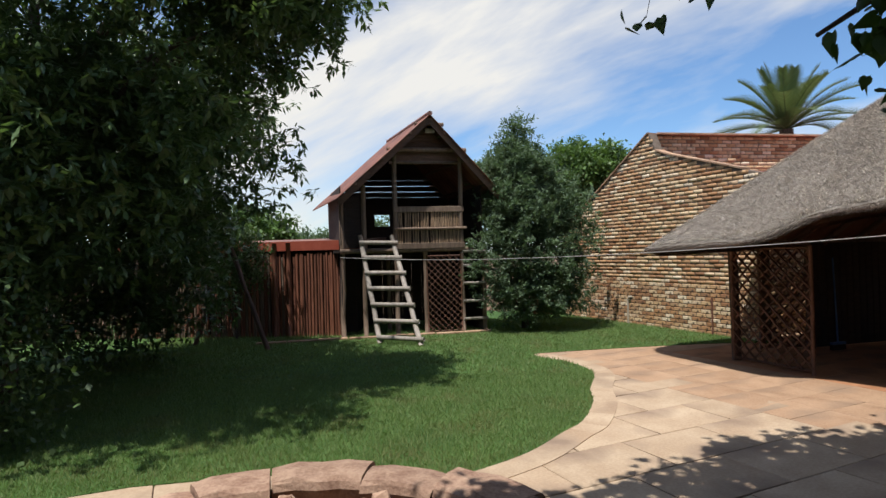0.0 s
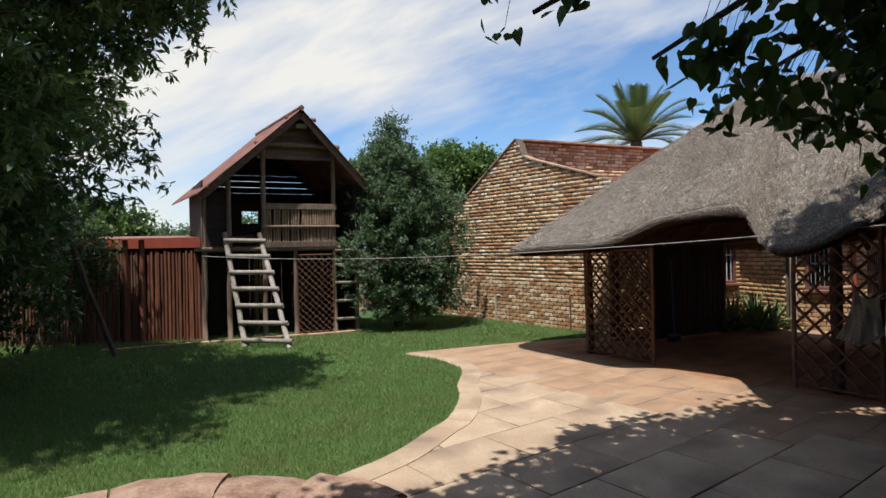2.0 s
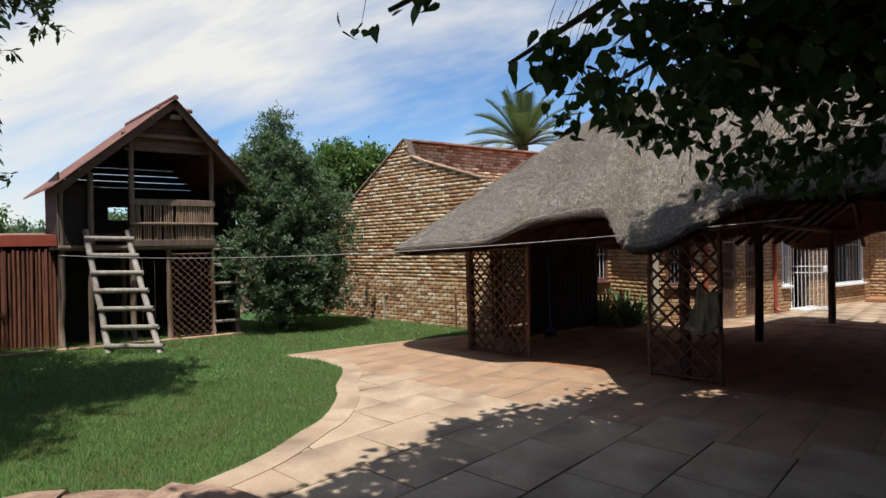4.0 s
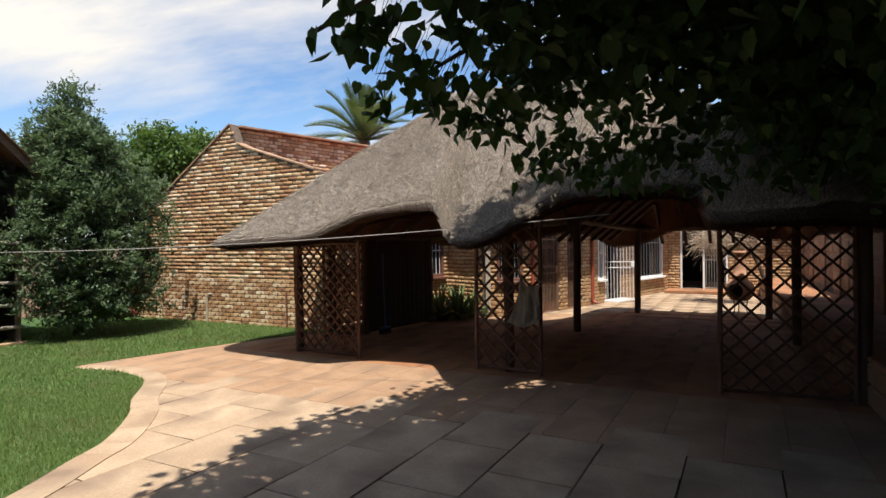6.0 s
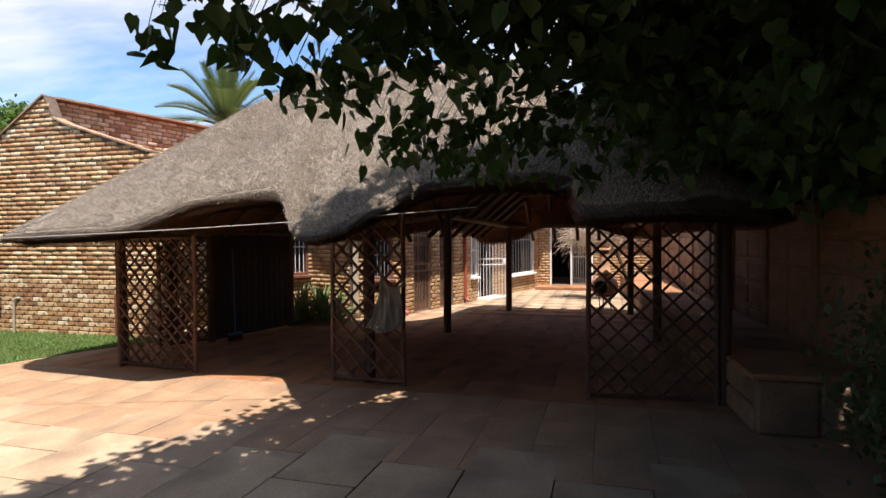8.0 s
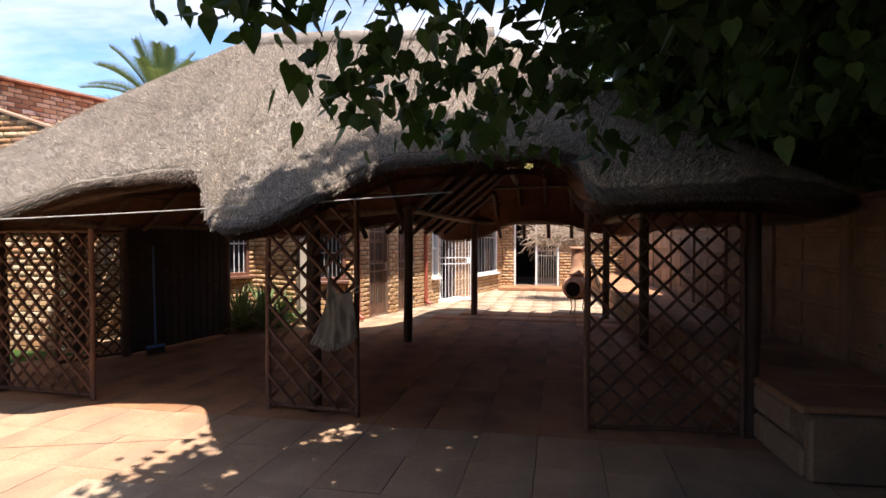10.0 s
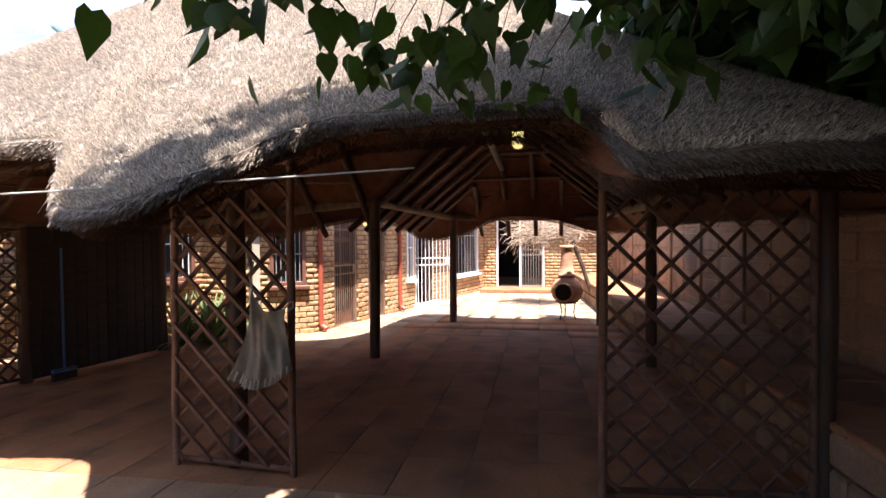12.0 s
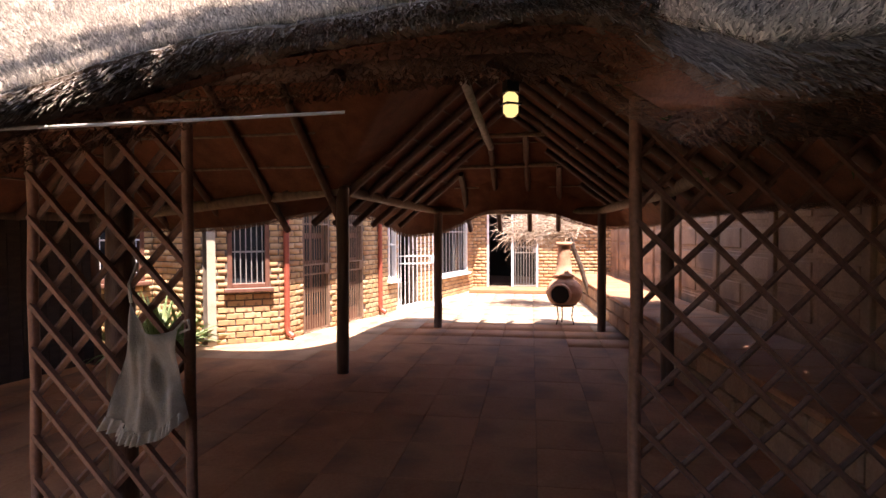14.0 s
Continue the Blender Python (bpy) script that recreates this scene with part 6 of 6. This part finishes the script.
# gaps cut for sun flecks: a slit along the ledge, holes over the terrace
def opened(pts):
    pts = np.asarray(pts, float)
    gx, gy = pts[:, 0] + 0.2 * pts[:, 2], pts[:, 1] + 0.3 * pts[:, 2]
    gone = (np.abs((gy - 1.50) - 0.633 * (gx - 7.32)) < 0.36) & (gx > 6.4) & (gx < 11.6) & (r.uniform(0, 1, len(pts)) < 0.93)
    for x, y, rad in ((5.4, 4.8, 0.30), (5.27, 3.71, 0.17), (4.9, 3.95, 0.13), (5.75, 3.9, 0.14), (5.5, 3.4, 0.12)):
        gone |= (gx - x) ** 2 + (gy - y) ** 2 < rad ** 2
    return pts[~gone]


side_tw, tw = opened(side_tw), opened(tw)
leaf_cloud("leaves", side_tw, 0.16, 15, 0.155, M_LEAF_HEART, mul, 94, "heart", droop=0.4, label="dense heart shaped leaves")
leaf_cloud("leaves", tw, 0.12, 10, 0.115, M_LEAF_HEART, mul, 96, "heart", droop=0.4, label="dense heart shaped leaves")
ends = [(1.2, 2.9, 2.95), (2.1, 3.2, 2.85), (3.2, 3.6, 2.9), (4.3, 3.9, 2.9), (5.2, 3.0, 3.0), (6.6, 1.8, 3.1), (1.5, 0.5, 3.3), (3.0, 1.5, 3.3), (6.8, -1.5, 3.4), (3.0, -3.0, 3.4)]
part("limb", limbs((4.6, -0.3, 2.8), ends, 0.085, 97), M_BARK, mul, smooth=True)
# hanging sprays at the outer edge
sp = random.Random(98)
bm = bmesh.new()
tips = []
for x, y, z, n_ in ((1.15, 2.85, 2.86, 4), (2.0, 2.7, 2.56, 6), (2.3, 2.85, 2.56, 8), (2.6, 2.95, 2.52, 9), (3.0, 3.05, 2.52, 10), (3.4, 3.15, 2.46, 10), (3.8, 3.2, 2.36, 9), (4.15, 3.2, 2.26, 8), (4.4, 3.1, 2.26, 7), (4.75, 3.3, 2.20, 5), (4.95, 3.05, 2.16, 5), (5.05, 2.75, 2.14, 6), (4.7, 2.7, 2.24, 7), (5.0, 2.3, 2.16, 7), (4.95, 1.8, 2.14, 12), (4.7, 1.4, 2.12, 14),
                    (3.3, 0.6, 2.3, 16), (3.8, 0.7, 2.15, 18), (4.3, 0.9, 2.05, 20), (4.6, 0.9, 1.9, 20), (4.0, 0.5, 2.0, 20), (4.6, 1.5, 2.3, 16)):
    for k in range(n_):
        e = Vector((x + sp.uniform(-0.25, 0.25), y + sp.uniform(-0.25, 0.25), z + sp.uniform(-0.08, 0.26)))
        tube(bm, [e + Vector((0.04, -0.12, 0.26)), e + Vector((0.02, -0.03, 0.13)), e], [0.0032, 0.0022, 0.0015], 4)
        tips.append(tuple(e))
part("twig", bm, M_BARK, mul)["kind"] = "stuff"
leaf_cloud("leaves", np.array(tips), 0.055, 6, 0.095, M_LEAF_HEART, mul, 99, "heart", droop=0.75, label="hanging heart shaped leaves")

bound = thing("boundary_hedge", (9.0, 0.6, 0), "tall dark hedge behind the precast wall", "hedge")
hb = [blob((4.5 + 1.5 * k, -2.2 + 0.79 * k, 2.2 + 0.25 * (k % 2)), (1.2, 0.9, 1.7), 230, 140 + k, 0.5) for k in range(8)]
leaf_cloud("leaves", np.concatenate(hb), 0.14, 26, 0.10, M_LEAF_DARK, bound, 150, label="dark hedge leaves")
part("stem", limbs((8.4, 0.9, -0.05), [(6.5, 0.1, 2.0), (8.5, 1.0, 2.4), (10.5, 2.1, 2.2), (12.5, 3.2, 2.2)], 0.07, 151), M_BARK, bound)

shrub = thing("terrace_shrub", (5.3, -0.1, 0), "dark shrub beside the terrace under the mulberry", "shrub")
leaf_cloud("leaves", np.concatenate([blob((5.0, -0.2, 0.8), (0.8, 0.6, 0.8), 190, 101), blob((6.0, 0.5, 0.8), (0.7, 0.5, 0.8), 150, 102)]), 0.1, 16, 0.075, M_LEAF_DARK, shrub, 103, label="dark shrub leaves")
part("stems", limbs((5.3, -0.1, 0.0), [(4.9, -0.2, 1.0), (5.3, 0.2, 1.1), (6.0, 0.5, 1.2)], 0.03, 104), M_BARK, shrub)

# strap-leaved plants in the bed before the recessed wall
def strap_plant(at, n_, size, seed):
    pl = thing("strap_plant", at, "clump of glossy strap-leaved plants by the house wall", "plant", "bed plants")
    r_ = random.Random(seed)
    for k in range(n_):
        az, el = r_.uniform(0, 6.28), r_.uniform(0.5, 1.35)
        L_ = size * r_.uniform(0.7, 1.1)
        bm = bmesh.new()
        prev = None
        d = Vector((math.cos(az), math.sin(az), 0))
        sd = Vector((-d.y, d.x, 0))
        for i in range(6):
            t = i / 5
            p = Vector(at) + d * (L_ * t * math.cos(el)) + Vector((0, 0, L_ * t * math.sin(el) - 0.55 * L_ * t * t * math.cos(el)))
            w = 0.026 * math.sin(math.pi * min(0.98, 0.15 + 0.85 * t)) + 0.002
            cur = [bm.verts.new(p - sd * w), bm.verts.new(p - Vector((0, 0, 0.008))), bm.verts.new(p + sd * w)]
            if prev:
                bm.faces.new((prev[0], prev[1], cur[1], cur[0]))
                bm.faces.new((prev[1], prev[2], cur[2], cur[1]))
            prev = cur
        part("leaf", bm, M_STRAP, pl)
    return pl


for k, (x, y, s_) in enumerate(((8.0, 9.7, 0.8), (8.35, 9.5, 0.85), (8.72, 9.55, 0.8), (8.65, 9.95, 0.95), (8.2, 10.05, 0.9))):
    strap_plant((x, y, 0.0), 62, s_, 110 + k)

# leafless bush over the courtyard ledge
dry = thing("dry_bush", (15.4, 6.6, 0), "leafless twiggy bush arching over the courtyard", "bush")
bm = bmesh.new()
dr = random.Random(120)
part("trunk", pole((15.9, 6.35, 0.0), (15.5, 6.75, 1.45), 0.05, 7, rnd=dr), M_BARK, dry)
for k in range(560):
    a = dr.uniform(0, 6.28)
    p = Vector((15.4, 7.2, 1.55)) + Vector((dr.uniform(-0.3, 0.3), dr.uniform(-0.55, 0.6), dr.uniform(-0.15, 0.25)))
    pts, d = [p], Vector((math.cos(a), math.sin(a) + 0.5, dr.uniform(0.0, 0.8))).normalized()
    for i in range(5):
        d = (d + Vector((dr.uniform(-0.5, 0.5), dr.uniform(-0.5, 0.5), dr.uniform(-0.5, 0.2)))).normalized()
        pts.append(pts[-1] + d * dr.uniform(0.1, 0.2))
    tube(bm, pts, [0.008, 0.0065, 0.0055, 0.0045, 0.0035, 0.003], 4)
tagged(part("twig", bm, M_TWIG, dry, "pale dry twigs"), kind="stuff")


# ---- paving slabs, laid last ----
def slab_mesh(w, d, mat, seed, rim):
    r_ = random.Random(seed)
    bm = bmesh.new()
    box(bm, (0, 0, -0.02), (w, d, 0.04), bevel=rim)
    for q in bm.verts:
        q.co.x += r_.uniform(-rim, rim)
        q.co.y += r_.uniform(-rim, rim)
    me = bpy.data.meshes.new("slab")
    bm.to_mesh(me)
    bm.free()
    me.materials.append(mat)
    return me


COVER = [(q[0], q[1]) for q in EAVES_FRONT + EAVES_BACK]
O = Vector((2.15, 8.05, 0))
pr = random.Random(130)
ang = math.degrees(math.atan2(D_DIR.y, D_DIR.x))


def on_lawn(x, y):
    return inside(lawn_poly, np.array([x]), np.array([y]))[0]


def pave(sw, sd, cols, rows_, side, singles, near, tones, gap, bevel):
    """Slabs of one size on one side (-1, 1) of the line through O; those near a place are pieces, the rest is joined."""
    meshes = {m.name: [slab_mesh(sw - gap, sd - gap, m, k, bevel) for k in range(4)] for m in tones}
    spots = []
    for j in rows_:
        for i in cols:
            a_ = (i + 0.5) * sw + (sw / 2 if j % 2 and side < 0 else 0)
            p = O + D_DIR * a_ + F_DIR * ((j + 0.5) * sd)
            if a_ * side < 0 or not (-3.0 < p.x < 20.2 and -3.0 < p.y < 11.2) or (p - RC).length < R_OUT - 0.7:
                continue
            if on_lawn(p.x, p.y) and all(on_lawn(p.x + dx, p.y + dy) for dx, dy in ((0.5, 0), (-0.5, 0), (0, 0.5), (0, -0.5))):
                continue
            # slabs under the roof outline take the darker copy, shade in its colour
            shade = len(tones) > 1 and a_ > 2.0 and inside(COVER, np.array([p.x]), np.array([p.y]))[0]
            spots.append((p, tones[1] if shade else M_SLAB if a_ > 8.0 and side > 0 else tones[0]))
    spots.sort(key=lambda q: (q[0] - Vector(near)).length)
    rest = {m.name: [] for m in tones}
    for k, (p, m) in enumerate(spots):
        mat_ = pose(p.x, p.y, pr.uniform(-0.002, 0.001), pr.uniform(-0.08, 0.08), pr.uniform(-0.08, 0.08), ang + (180 if pr.random() < 0.5 else 0))
        if k < singles:
            ob = new("slab", pr.choice(meshes[m.name]))
            ob.parent = terrace
            ob.matrix_basis = mat_
        else:
            rest[m.name].append(mat_)
    x, y, e = (sw - gap) / 2, (sd - gap) / 2, bevel
    corner = [(-x, -y, -0.03), (x, -y, -0.03), (x, y, -0.03), (-x, y, -0.03), (-x + e, -y + e, 0), (x - e, -y + e, 0), (x - e, y - e, 0), (-x + e, y - e, 0)]
    quads = np.array([(4, 5, 6, 7), (0, 1, 5, 4), (1, 2, 6, 5), (2, 3, 7, 6), (3, 0, 4, 7)])
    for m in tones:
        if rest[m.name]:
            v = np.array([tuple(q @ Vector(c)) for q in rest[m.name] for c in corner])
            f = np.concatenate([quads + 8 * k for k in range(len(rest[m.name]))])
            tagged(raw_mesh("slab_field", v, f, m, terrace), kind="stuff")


pave(0.92, 0.62, range(-16, 1), range(-14, 28), -1, 150, (1.5, 4.0, 0), [M_SLAB], 0.009, 0.005)
pave(0.62, 0.46, range(0, 36), range(-20, 40), 1, 300, (5.5, 4.5, 0), [M_SLAB_LIT, M_SLAB_RED, M_SLAB], 0.003, 0.002)
# border stones that follow the lawn's edge
band = smooth_line(LAWN_EDGE, 12)
inner = []
for k in range(len(band)):
    t = band[min(k + 1, len(band) - 1)] - band[max(k - 1, 0)]
    t /= np.linalg.norm(t)
    inner.append(band[k] + np.array([t[1], -t[0]]) * 0.26)
k = 0
while k < 9 * 12:
    st = pr.choice((7, 9, 11))
    lo = list(range(k, min(k + st, len(band) - 1) + 1))
    poly = [tuple(band[q]) for q in lo] + [tuple(inner[q]) for q in lo[::-1]]
    bm = bmesh.new()
    prism(bm, poly, -0.03, 0.007)
    part("border_stone", bm, M_SLAB, terrace)
    k += st
